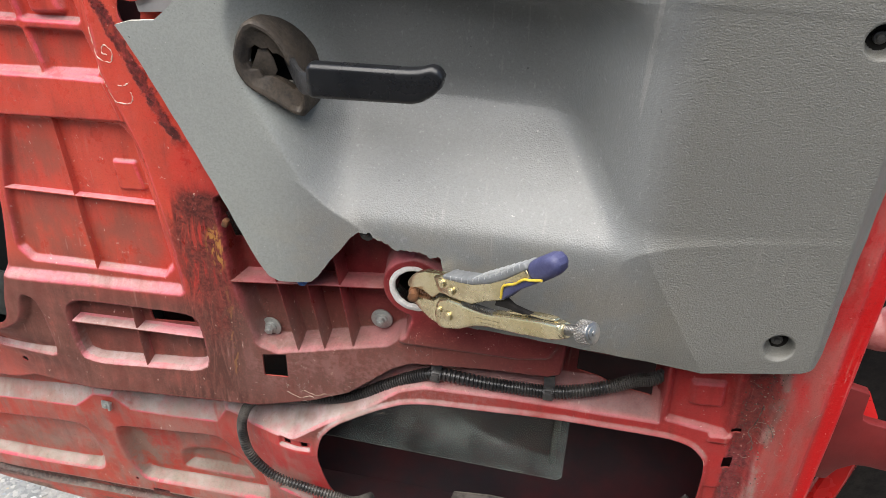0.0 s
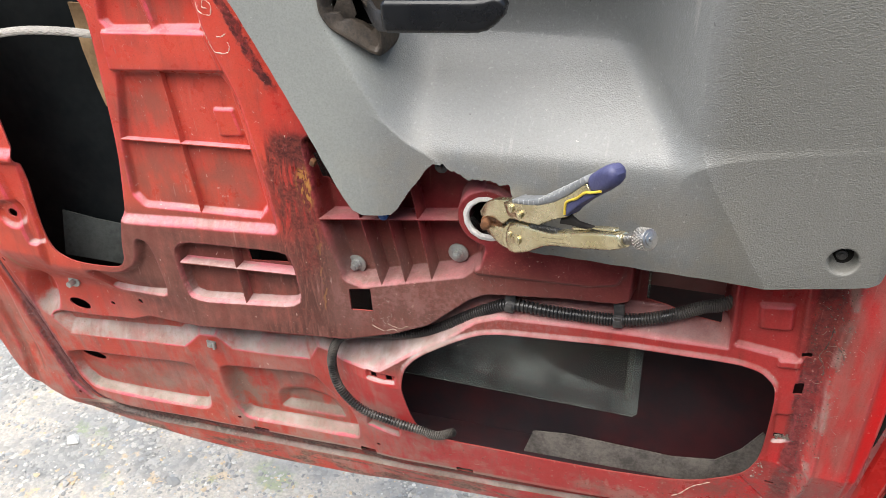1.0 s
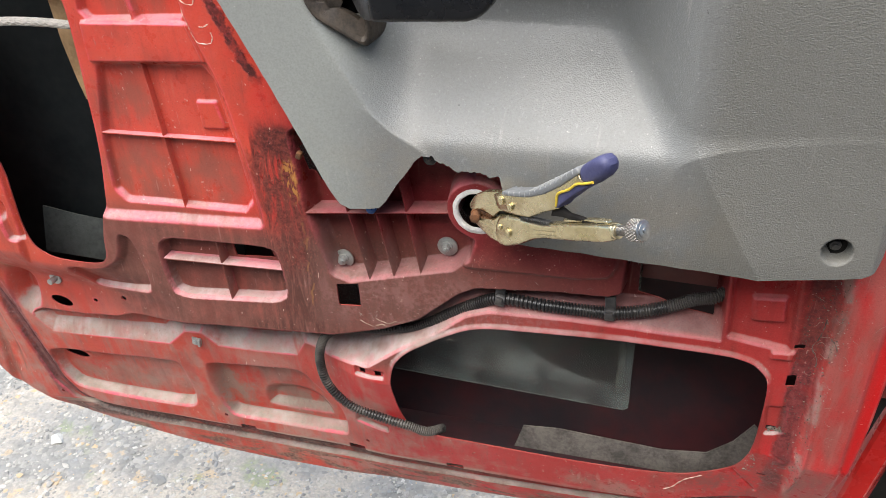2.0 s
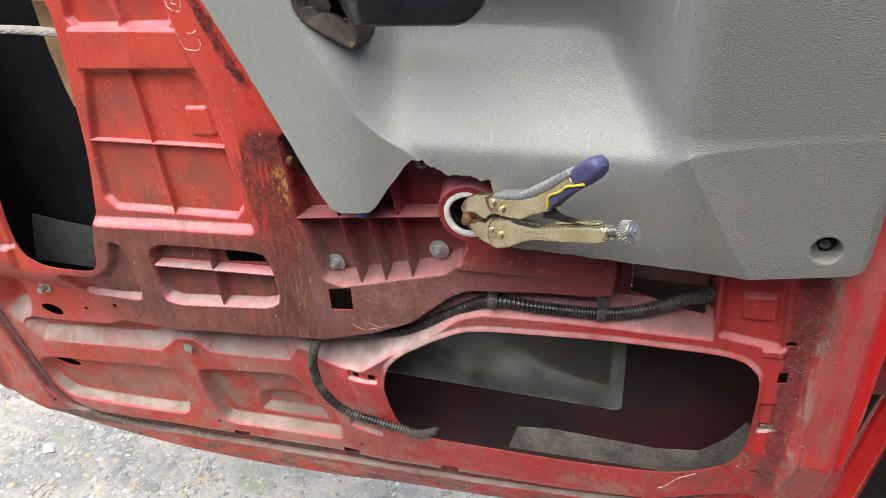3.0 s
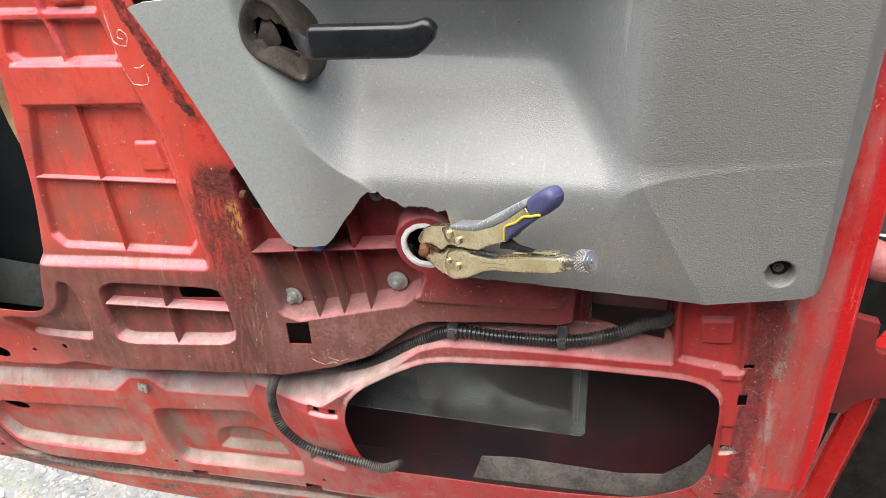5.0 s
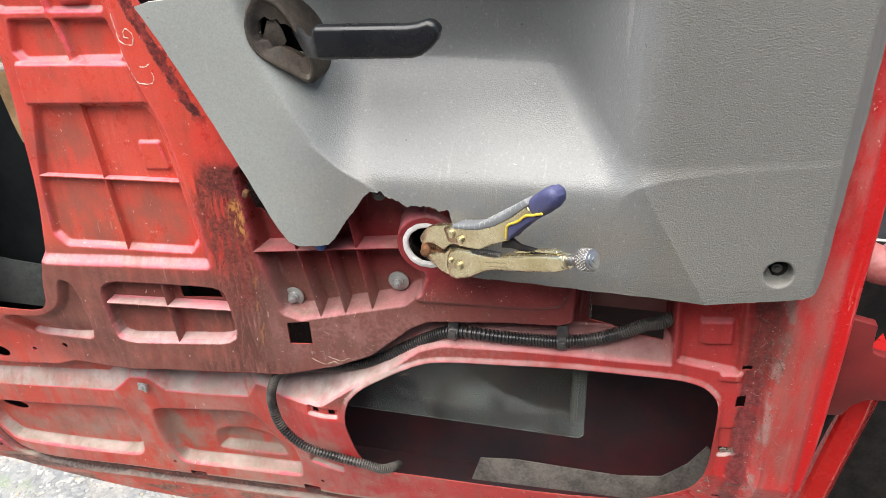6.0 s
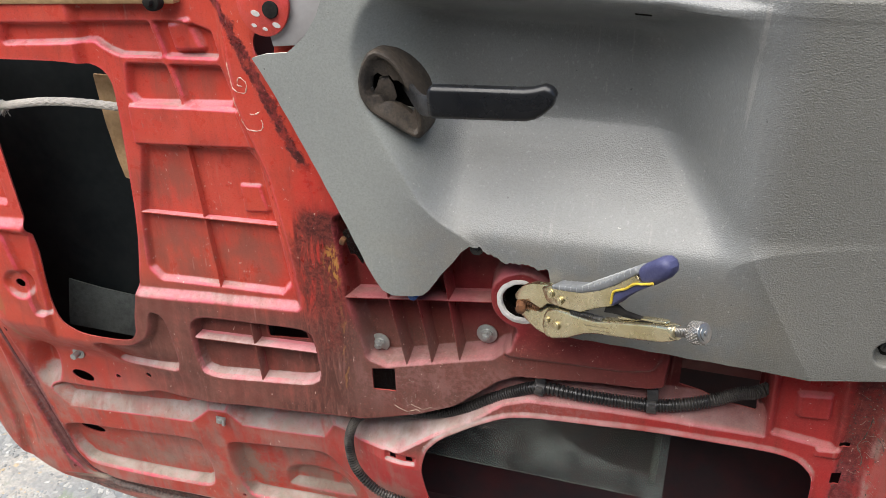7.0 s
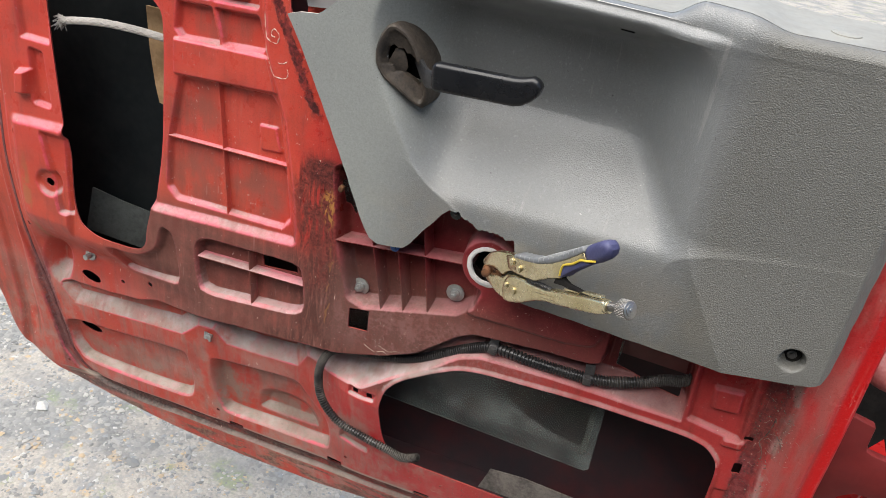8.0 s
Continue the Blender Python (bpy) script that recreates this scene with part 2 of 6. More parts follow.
    old = m.mul(m.blob(-0.043, 0.887, 0.012, 0.030), m.step(m.noise(48.0, 4, 0.6, 1.0, m.stretch(1.6, 1.0, 0.7, 0, -20)), 0.47, 0.52))
    c = m.mix(m.mul(old, 0.85), c, (0.46, 0.22, 0.055))
    # crumbled dark sealer strip beside the trim's edge
    off = m.math('ABSOLUTE', m.math('SUBTRACT', m.math('ADD', X, 0.1390), m.mul(m.math('SUBTRACT', 1.15, Z), 0.50)))
    off = m.math('ADD', off, m.mul(m.math('SUBTRACT', m.noise(45.0, 5, 0.7), 0.5), 0.030))
    strip = m.mul(m.step(off, 0.0090, 0.005), m.step(Z, 1.000, 1.015))
    c = m.mix(m.mul(strip, m.step(m.noise(60.0, 5, 0.7), 0.36, 0.50, 0.5, 1.0)), c, m.mix(m.step(m.noise(75.0, 5, 0.65), 0.40, 0.60), (0.055, 0.015, 0.015), (0.19, 0.030, 0.027)))
    grime = m.mul(m.step(m.math('ADD', m.mul(m.noise(13.0, 5, 0.6), 0.7), m.mul(runs, 0.3)), 0.47, 0.66), m.step(fresh, 0.0, 1.0, 0.45, 0.0))
    c = m.mix(grime, c, (0.20, 0.050, 0.038))
    # convex edges tinted pink, most of all where they look up
    edge = m.mul(m.step(m.geo.outputs["Pointiness"], 0.503, 0.516), m.step(both, 0.40, 0.58, 0.30, 1.0))
    edge = m.mul(edge, m.math('MULTIPLY', m.step(foot, 0.385, 0.405), m.step(X, 0.30, 0.05, 0.35, 1.0)))
    edge = m.mul(m.mul(edge, m.step(up, -0.05, 0.30, 0.22, 1.0)), m.mul(m.step(g, 0.0, 1.0, 1.0, 0.55), m.step(m.noise(12.0, 4), 0.38, 0.60, 0.35, 1.0)))
    c = m.mix(m.mul(edge, m.step(h, 0.0, 1.0, 0.90, 0.35)), c, (0.74, 0.10, 0.155))
    # chips, specks and dry splashes
    wear = m.mul(m.step(m.noise(240.0, 6, 0.75), 0.56, 0.66), m.step(m.noise(7.0, 4), 0.42, 0.62, 0.15, 0.6))
    c = m.mix(m.mul(wear, 0.45), c, (0.56, 0.15, 0.12))
    grit = m.mul(m.step(m.noise(310.0, 5, 0.75), 0.58, 0.68), m.step(m.noise(9.0, 4), 0.40, 0.60, 0.1, 0.7))
    c = m.mix(m.mul(grit, 0.75), c, (0.14, 0.032, 0.028))
    pin = m.mul(m.step(m.noise(210.0, 2, 0.5, 0.8, m.stretch(1.0, 1.0, 0.6, 0, 15)), 0.715, 0.745), m.step(m.noise(11.0, 3), 0.46, 0.58))
    c = m.mix(m.mul(pin, 0.8), c, (0.66, 0.46, 0.38))
    chips = m.mul(m.step(m.noise(190.0, 2, 0.5), 0.715, 0.74), m.step(n1, 0.38, 0.55))
    c = m.mix(m.mul(chips, 0.5), c, (0.55, 0.36, 0.30))
    specks = m.mul(m.step(m.noise(300.0, 2, 0.5), 0.745, 0.79), m.step(n1, 0.35, 0.6, 0.1, 0.6))
    c = m.mix(specks, c, (0.45, 0.28, 0.23))
    fine = m.noise(680.0, 3, 0.7)
    c = m.mix(m.mul(m.step(fine, 0.54, 0.66), 0.12), c, (0.62, 0.13, 0.12))
    c = m.mix(m.mul(m.step(fine, 0.46, 0.34), 0.24), c, (0.12, 0.018, 0.018))
    scratch = m.mul(m.step(m.noise(300.0, 2, 0.5, 0.0, m.stretch(1.0, 1.0, 0.10, 0, 40)), 0.68, 0.73), m.step(m.noise(10.0, 3), 0.50, 0.62))
    c = m.mix(m.mul(scratch, 0.30), c, (0.52, 0.30, 0.26))
    lines = m.noise(95.0, 2, 0.5, 0.0, m.stretch(1.0, 1.0, 0.07, 0, 3))
    c = m.mix(m.mul(m.mul(m.step(lines, 0.66, 0.72), m.step(m.noise(8.0, 3), 0.45, 0.6)), 0.35), c, (0.50, 0.27, 0.22))
    dull = m.math('MAXIMUM', m.math('MAXIMUM', g, rust), m.mul(film, 0.6))
    rough = m.math('ADD', m.step(n2, 0.3, 0.7, 0.22, 0.40), m.mul(dull, 0.30))
    hgt = m.math('ADD', m.mul(n3, 0.35), m.math('ADD', m.mul(n2, 0.4), m.mul(rust, m.mul(m.noise(140.0, 4), 1.6))))
    hgt = m.math('ADD', hgt, m.mul(m.noise(620.0, 3), 0.25))
    hgt = m.math('ADD', hgt, m.mul(strip, m.mul(m.noise(110.0, 5), 1.6)))
    hgt = m.math('ADD', hgt, m.mul(e, m.mul(m.noise(120.0, 5), 2.0)))
    return m.done(c, rough, 0.0, m.bump(hgt, 0.5, 0.0012), 0.24)


def trim_plastic(name, a, b, rough=0.38):
    """Moulded grey plastic with a leather grain, faded and scuffed, with some light and shade in its tones."""
    m = Nodes(name)
    X, Z = m.axis("X"), m.axis("Z")
    n1, n2, n3 = m.noise(4.0, 3), m.noise(30.0, 5), m.noise(240.0, 4)
    c = m.mix(m.math('ADD', m.mul(n1, 0.6), m.mul(n2, 0.4)), a, b)
    warm = m.mul(m.step(Z, 1.0, 0.92), m.step(n2, 0.35, 0.6))
    c = m.mix(m.mul(m.mul(warm, m.step(X, 0.47, 0.42)), 0.5), c, (0.225, 0.200, 0.160))
    # left flap lightened beyond fading, standing in for stronger light on it
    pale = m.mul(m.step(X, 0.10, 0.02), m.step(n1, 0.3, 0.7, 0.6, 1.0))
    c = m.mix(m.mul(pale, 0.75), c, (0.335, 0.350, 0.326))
    rubs = m.noise(14.0, 5, 0.6, 0.0, m.stretch(9.0, 1.0, 0.7, 0, 4))
    scuff = m.mul(m.step(rubs, 0.60, 0.70), m.step(m.noise(5.0, 2), 0.46, 0.60))
    c = m.mix(m.mul(scuff, 0.22), c, (0.46, 0.44, 0.40))
    specks = m.step(m.noise(260.0, 2, 0.5), 0.745, 0.77)
    c = m.mix(m.mul(specks, 0.45), c, (0.60, 0.57, 0.52))
    pits = m.step(m.noise(210.0, 2, 0.5), 0.245, 0.225)
    c = m.mix(m.mul(pits, 0.7), c, (0.05, 0.048, 0.045))
    at = m.stretch(0.75, 1.0, 1.35, 0, 6)
    wrinkle = m.noise(540.0, 3, 0.55, 0.7, at)
    cells = m.voronoi(620.0, 'F1', at)
    pebble = m.voronoi(640.0, 'F1')
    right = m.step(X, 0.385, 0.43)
    flap = m.step(X, 0.03, 0.09)
    coarse = m.mul(m.math('ADD', m.mul(wrinkle, 1.7), m.mul(cells, 0.8)), m.step(right, 0.0, 1.0, 0.25, 1.0))
    fine = m.math('ADD', m.mul(pebble, 0.65), m.mul(n3, 0.35))
    h = m.mul(m.math('ADD', coarse, fine), m.step(flap, 0.0, 1.0, 0.22, 1.0))
    c = m.mix(m.mul(m.step(m.noise(420.0, 4, 0.7), 0.44, 0.58), 0.16), c, (0.10, 0.102, 0.096))
    c = m.mix(m.mul(m.step(m.noise(300.0, 3, 0.6, 0.0, m.stretch(1.0, 1.0, 0.5)), 0.60, 0.70), 0.22), c, (0.40, 0.41, 0.39))
    # darker grain valleys and right face put weaker light into the colour
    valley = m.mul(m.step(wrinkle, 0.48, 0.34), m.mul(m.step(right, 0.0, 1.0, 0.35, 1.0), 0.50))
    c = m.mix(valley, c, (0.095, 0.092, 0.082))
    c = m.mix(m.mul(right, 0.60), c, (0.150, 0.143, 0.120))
    r = m.math('ADD', m.step(n2, 0.3, 0.7, rough - 0.06, rough + 0.06), m.mul(right, 0.12))
    return m.done(c, r, 0.0, m.bump(h, 0.50, 0.0009), m.step(right, 0.0, 1.0, 0.55, 0.40))


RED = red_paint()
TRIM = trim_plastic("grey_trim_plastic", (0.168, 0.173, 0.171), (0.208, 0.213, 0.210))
LEDGE = plain("pale_smooth_plastic", (0.235, 0.230, 0.205), (0.29, 0.285, 0.255), 14, 0.55, grain=0.05)
WORN_EDGE = plain("worn_red_edge", (0.24, 0.028, 0.025), (0.36, 0.075, 0.062), 40, 0.5, grain=0.3)
TORN = plain("torn_plastic_edge", (0.70, 0.68, 0.62), (0.46, 0.44, 0.39), 90, 0.8, grain=0.4)
BODY_RED = plain("clean_red_paint", (0.50, 0.012, 0.012), (0.56, 0.022, 0.018), 6, 0.28, grain=0.05)
DARK_RED = plain("undercoat_dark_red", (0.13, 0.014, 0.014), (0.18, 0.022, 0.021), 9, 0.45, grain=0.2)
# near-black tones put the closed shell's shade into the sheet's colour
SKIN_SHADED = plain("shade_dark_inside_of_skin", (0.016, 0.012, 0.015), (0.048, 0.011, 0.013), 5, 0.5, grain=0.2)
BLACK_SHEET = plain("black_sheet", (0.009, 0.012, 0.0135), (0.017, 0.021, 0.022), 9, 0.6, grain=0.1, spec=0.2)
DIRT = plain("dry_dirt", (0.062, 0.055, 0.050), (0.160, 0.142, 0.125), 25, 0.95, grain=0.8, grain_scale=300)
BROWN = plain("brown_board", (0.30, 0.18, 0.085), (0.48, 0.31, 0.16), 18, 0.9, grain=0.6, grain_scale=250)
HANDLE = plain("black_handle_plastic", (0.0075, 0.008, 0.0095), (0.012, 0.0125, 0.014), 9, 0.27, spec=0.42)
BEZEL = plain("dusty_brown_bezel", (0.026, 0.021, 0.017), (0.080, 0.062, 0.046), 38, 0.62, grain=0.6, grain_scale=450)
SHANK = plain("scuffed_black_metal", (0.007, 0.007, 0.008), (0.030, 0.030, 0.031), 75, 0.5, grain=0.4, grain_scale=350)


def conduit_material():
    m = Nodes("black_conduit_plastic")
    dust = m.mul(m.step(m.noise(22.0, 5), 0.40, 0.62, 0.15, 1.0), m.step(m.axis("Z"), 0.69, 0.63, 0.25, 0.95))
    dust = m.math('MAXIMUM', dust, m.mul(m.step(m.axis("X"), 0.33, 0.40), m.step(m.noise(40.0), 0.4, 0.6, 0.2, 0.7)))
    c = m.mix(dust, (0.010, 0.010, 0.012), (0.125, 0.112, 0.098))
    return m.done(c, m.step(dust, 0.0, 1.0, 0.30, 0.6), 0.0, m.bump(m.noise(400.0), 0.1))


CONDUIT = conduit_material()
CLIP = plain("dusty_clip_plastic", (0.022, 0.022, 0.024), (0.075, 0.070, 0.066), 60, 0.45)
STEEL = plain("yellowed_zinc_steel", (0.47, 0.40, 0.23), (0.62, 0.55, 0.37), 22, 0.24, 0.9, 0.05, 400)
DARK_SPRING = plain("oily_spring_steel", (0.05, 0.05, 0.05), (0.14, 0.14, 0.14), 60, 0.4, 0.8)
CHROME = plain("worn_nickel", (0.29, 0.28, 0.265), (0.42, 0.40, 0.37), 60, 0.36, 0.95, 0.2)
ZINC = plain("dull_zinc", (0.36, 0.37, 0.36), (0.50, 0.51, 0.49), 80, 0.5, 0.75, 0.25, 500)
RUSTY = plain("rusty_steel", (0.06, 0.03, 0.018), (0.20, 0.085, 0.035), 120, 0.85, 0.2, 0.6, 500)
DARK_HOLE = plain("dark_steel", (0.012, 0.011, 0.011), (0.024, 0.022, 0.020), 50, 0.8, spec=0.12)
GRIP_BLUE = plain("blue_rubber_grip", (0.038, 0.041, 0.110), (0.062, 0.066, 0.150), 45, 0.62, grain=0.35, grain_scale=380)
GRIP_GREY = plain("grey_rubber_grip", (0.13, 0.138, 0.145), (0.19, 0.198, 0.205), 60, 0.5, grain=0.15)
GRIP_YELLOW = plain("yellow_grip_line", (0.55, 0.40, 0.03), (0.63, 0.46, 0.05), 60, 0.5)
WHITE_SEAL = plain("white_sealer", (0.46, 0.44, 0.42), (0.66, 0.64, 0.62), 60, 0.8, grain=0.7, grain_scale=350)
ROPE = plain("grey_rope_fibre", (0.42, 0.39, 0.35), (0.56, 0.52, 0.47), 70, 0.95, grain=0.5, grain_scale=900)
BLUE_CLIP = plain("blue_clip_plastic", (0.03, 0.09, 0.30), (0.04, 0.12, 0.36), 60, 0.4)


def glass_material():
    m = Nodes("glass_dust_and_reflections")
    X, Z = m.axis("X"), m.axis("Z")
    # pale film painted as reflections: dark arc, paler band below, hazier left end
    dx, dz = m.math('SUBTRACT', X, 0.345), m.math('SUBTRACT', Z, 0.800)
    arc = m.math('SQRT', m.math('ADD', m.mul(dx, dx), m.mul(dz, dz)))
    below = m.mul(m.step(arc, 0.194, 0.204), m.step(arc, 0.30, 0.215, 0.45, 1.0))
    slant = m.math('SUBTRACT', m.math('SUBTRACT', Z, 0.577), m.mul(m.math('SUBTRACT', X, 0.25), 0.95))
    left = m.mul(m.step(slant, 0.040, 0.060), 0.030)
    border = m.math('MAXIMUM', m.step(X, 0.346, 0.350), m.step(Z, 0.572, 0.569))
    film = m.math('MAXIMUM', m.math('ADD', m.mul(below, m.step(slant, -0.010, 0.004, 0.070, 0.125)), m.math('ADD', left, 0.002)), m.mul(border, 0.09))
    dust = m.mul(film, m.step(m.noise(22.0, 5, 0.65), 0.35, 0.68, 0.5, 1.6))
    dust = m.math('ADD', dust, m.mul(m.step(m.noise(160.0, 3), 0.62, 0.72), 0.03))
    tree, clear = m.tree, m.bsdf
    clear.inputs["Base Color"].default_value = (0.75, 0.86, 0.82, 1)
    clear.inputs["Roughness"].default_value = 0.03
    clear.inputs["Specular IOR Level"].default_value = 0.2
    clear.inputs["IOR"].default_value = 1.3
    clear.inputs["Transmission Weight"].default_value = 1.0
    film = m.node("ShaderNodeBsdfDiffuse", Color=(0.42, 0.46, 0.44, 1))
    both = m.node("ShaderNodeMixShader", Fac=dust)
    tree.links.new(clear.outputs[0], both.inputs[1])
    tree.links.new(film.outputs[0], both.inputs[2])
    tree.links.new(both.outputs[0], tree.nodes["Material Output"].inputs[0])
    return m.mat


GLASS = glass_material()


def gravel_material():
    m = Nodes("pale_gravel")
    cells = m.node("ShaderNodeTexVoronoi", Scale=75.0)
    m.tree.links.new(m.pos, cells.inputs["Vector"])
    tone = m.axis("X", cells.outputs["Color"])
    c = m.mix(tone, (0.18, 0.183, 0.177), (0.31, 0.307, 0.285))
    c = m.mix(m.step(m.noise(3.2, 5), 0.42, 0.58, 0.0, 0.75), c, (0.48, 0.43, 0.36))
    c = m.mix(m.step(m.noise(11.0, 5), 0.50, 0.64, 0.0, 0.6), c, (0.21, 0.22, 0.22))
    c = m.mix(m.mul(m.step(m.noise(17.0, 3), 0.62, 0.68), 0.7), c, (0.50, 0.37, 0.22))
    c = m.mix(m.mul(m.step(m.noise(14.0, 2, 0.5, 0.4), 0.30, 0.24), 0.8), c, (0.27, 0.30, 0.33))
    c = m.mix(m.mul(m.step(m.noise(6.0, 5), 0.57, 0.66), 0.6), c, (0.20, 0.27, 0.11))
    c = m.mix(m.step(m.noise(160.0, 3), 0.35, 0.65, 0.0, 0.50), c, (0.22, 0.215, 0.205))
    h = m.math('ADD', m.mul(cells.outputs["Distance"], -1.0), m.mul(m.noise(120.0, 4), 0.5))
    return m.done(c, 0.95, 0.0, m.bump(h, 0.6, 0.006))


def stone_material():
    m = Nodes("gravel_stones")
    ri = m.geo.outputs["Random Per Island"]
    ramp = m.tree.nodes.new("ShaderNodeValToRGB")
    m.tree.links.new(ri, ramp.inputs[0])
    ramp.color_ramp.interpolation = 'CONSTANT'
    stops = ((0.0, (0.20, 0.203, 0.197)), (0.28, (0.32, 0.314, 0.297)), (0.50, (0.25, 0.262, 0.268)), (0.66, (0.40, 0.385, 0.35)), (0.87, (0.46, 0.35, 0.22)), (0.945, (0.50, 0.49, 0.46)))
    for i, (p, col) in enumerate(stops):
        el = ramp.color_ramp.elements[i] if i < 2 else ramp.color_ramp.elements.new(p)
        el.position, el.color = p, (*col, 1)
    c = m.mix(m.step(m.noise(90.0, 4), 0.35, 0.7, 0.0, 0.4), ramp.outputs[0], (0.25, 0.24, 0.22))
    return m.done(c, 0.92, 0.0, m.bump(m.noise(220.0, 4), 0.5, 0.002))


GRAVEL, STONES = gravel_material(), stone_material()


# ---- building helpers ----
def link_mesh(name, bm, material, parent=None, smooth=0.6):
    me = bpy.data.meshes.new(name)
    bm.normal_update()
    for f in bm.faces:
        f.smooth = smooth > 0
    if smooth > 0:
        for e in bm.edges:
            e.smooth = len(e.link_faces) == 2 and e.calc_face_angle(0.0) < smooth
    bm.to_mesh(me)
    bm.free()
    me.materials.append(material)
    ob = new(name, me)
    ob.parent = parent
    return ob


def part(name, bm, material, parent, label=""):
    return tagged(link_mesh(name, bm, material, parent), label)


def thing(name, label, category, at=(0, 0, 0), **more):
    ob = new(name)
    ob.location = at
    ob.empty_display_size = 0.05
    bpy.context.view_layer.update()
    return tagged(ob, label, category, **more)


def box(sx, sy, sz, m=None, bevel=0.0, seg=2, bm=None):
    out = bmesh.new() if bm is None else bm
    made = bmesh.ops.create_cube(out, size=1.0, matrix=(m or Matrix()) @ Matrix.Diagonal((sx, sy, sz, 1)))
    if bevel:
        edges = {e for v in made["verts"] for e in v.link_edges}
        bmesh.ops.bevel(out, geom=list(edges), offset=bevel, segments=seg, affect='EDGES', profile=0.5)
    return out


def rod(r, h, m=None, seg=20, bevel=0.0, r2=None, bm=None):
    """A round bar along its own z, centred."""
    out = bmesh.new() if bm is None else bm
    made = bmesh.ops.create_cone(out, cap_ends=True, segments=seg, radius1=r, radius2=r if r2 is None else r2, depth=h, matrix=m or Matrix())
    if bevel:
        edges = {e for v in made["verts"] for e in v.link_edges if e.calc_face_angle(0) > 1.0}
        bmesh.ops.bevel(out, geom=list(edges), offset=bevel, segments=2, affect='EDGES', profile=0.5)
    return out


def plate(points, thick, m=None, bevel=0.0, seg=2, bm=None):
    """A flat shape in its own xy plane, thick along z, centred on it."""
    out = bmesh.new() if bm is None else bm
    vs = [out.verts.new((x, y, -thick / 2)) for x, y in points]
    f = out.faces.new(vs)
    ext = bmesh.ops.extrude_face_region(out, geom=[f])
    top = [g for g in ext["geom"] if isinstance(g, bmesh.types.BMVert)]
    bmesh.ops.translate(out, verts=top, vec=(0, 0, thick))
    faces = list({g for v in vs + top for g in v.link_faces})
    bmesh.ops.recalc_face_normals(out, faces=faces)
    if bevel:
        edges = {e for v in vs + top for e in v.link_edges if len(e.link_faces) == 2 and e.calc_face_angle(0) > 0.9}
        bmesh.ops.bevel(out, geom=list(edges), offset=bevel, segments=seg, affect='EDGES', profile=0.5, clamp_overlap=True)
    if m:
        bmesh.ops.transform(out, matrix=m, verts=list({v for f in out.faces for v in f.verts}) if bm is None else vs + top)
    return out


def spline(points, count):
    """Catmull-Rom points along a list of places."""
    P = [Vector(p) for p in points]
    P = [2 * P[0] - P[1], *P, 2 * P[-1] - P[-2]]
    out = []
    for k in range(count):
        s = k / (count - 1) * (len(P) - 3)
        i = min(int(s), len(P) - 4)
        t = s - i
        a, b, c, d = P[i:i + 4]
        out.append(0.5 * (2 * b + (c - a) * t + (2 * a - 5 * b + 4 * c - d) * t * t + (3 * b - a - 3 * c + d) * t ** 3))
    return out


def tube(points, radius, sides=12, bm=None, flat=1.0):
    """A tube along places; radius may be a function of the step."""
    out = bmesh.new() if bm is None else bm
    rings, n = [], len(points)
    side = None
    for i, p in enumerate(points):
        way = (points[min(i + 1, n - 1)] - points[max(i - 1, 0)]).normalized()
        if side is None:
            side = way.orthogonal().normalized()
        side = (side - way * side.dot(way)).normalized()
        other = way.cross(side)
        r = radius(i) if callable(radius) else radius
        rings.append([out.verts.new(p + r * (math.cos(a) * side + flat * math.sin(a) * other)) for a in [2 * math.pi * k / sides for k in range(sides)]])
    for a, b in zip(rings, rings[1:]):
        for k in range(sides):
            out.faces.new((a[k], a[(k + 1) % sides], b[(k + 1) % sides], b[k]))
    out.faces.new(list(reversed(rings[0])))
    out.faces.new(rings[-1])
    return out


# ---- pressed sheets: a face y(x, z) with raised and sunk shapes, and real cut-outs ----
def clamp01(v):
    return np.clip(v, 0.0, 1.0)


def soft(v):
    v = clamp01(v)
    return v * v * (3 - 2 * v)


def inset(poly, r):
    P = np.array(poly, float)
    area = np.sum(P[:, 0] * np.roll(P[:, 1], -1) - np.roll(P[:, 0], -1) * P[:, 1])
    if area < 0:
        P = P[::-1]
    D = np.roll(P, -1, 0) - P
    D /= np.linalg.norm(D, axis=1)[:, None]
    N = np.stack([-D[:, 1], D[:, 0]], 1)
    out = []
    for i in range(len(P)):
        a, b = N[i - 1], N[i]
        s = a + b
        out.append(P[i] + s * (r / max(0.35, (s @ s) / 2)))
    return np.array(out)


def seg_distance(X, Z, a, b):
    ax, az = a
    dx, dz = b[0] - ax, b[1] - az
    t = clamp01(((X - ax) * dx + (Z - az) * dz) / (dx * dx + dz * dz))
    return np.hypot(X - ax - t * dx, Z - az - t * dz)


def line_distance(X, Z, pts):
    d = seg_distance(X, Z, pts[0], pts[1])
    for a, b in zip(pts[1:], pts[2:]):
        d = np.minimum(d, seg_distance(X, Z, a, b))
    return d


def inside_of(X, Z, poly):
    s = np.zeros(X.shape, bool)
    n = len(poly)
    for i in range(n):
        (ax, az), (bx, bz) = poly[i], poly[(i + 1) % n]
        if az == bz:
            continue
        s ^= ((az > Z) != (bz > Z)) & (X < (bx - ax) * (Z - az) / (bz - az) + ax)
    return s


def rounded(poly, times=2):
    """The closed shape with its corners cut softer."""
    P = np.array(poly, float)
    for _ in range(times):
        Q = np.roll(P, -1, 0)
        P = np.stack([0.8 * P + 0.2 * Q, 0.2 * P + 0.8 * Q], 1).reshape(-1, 2)
    return [tuple(p) for p in P]


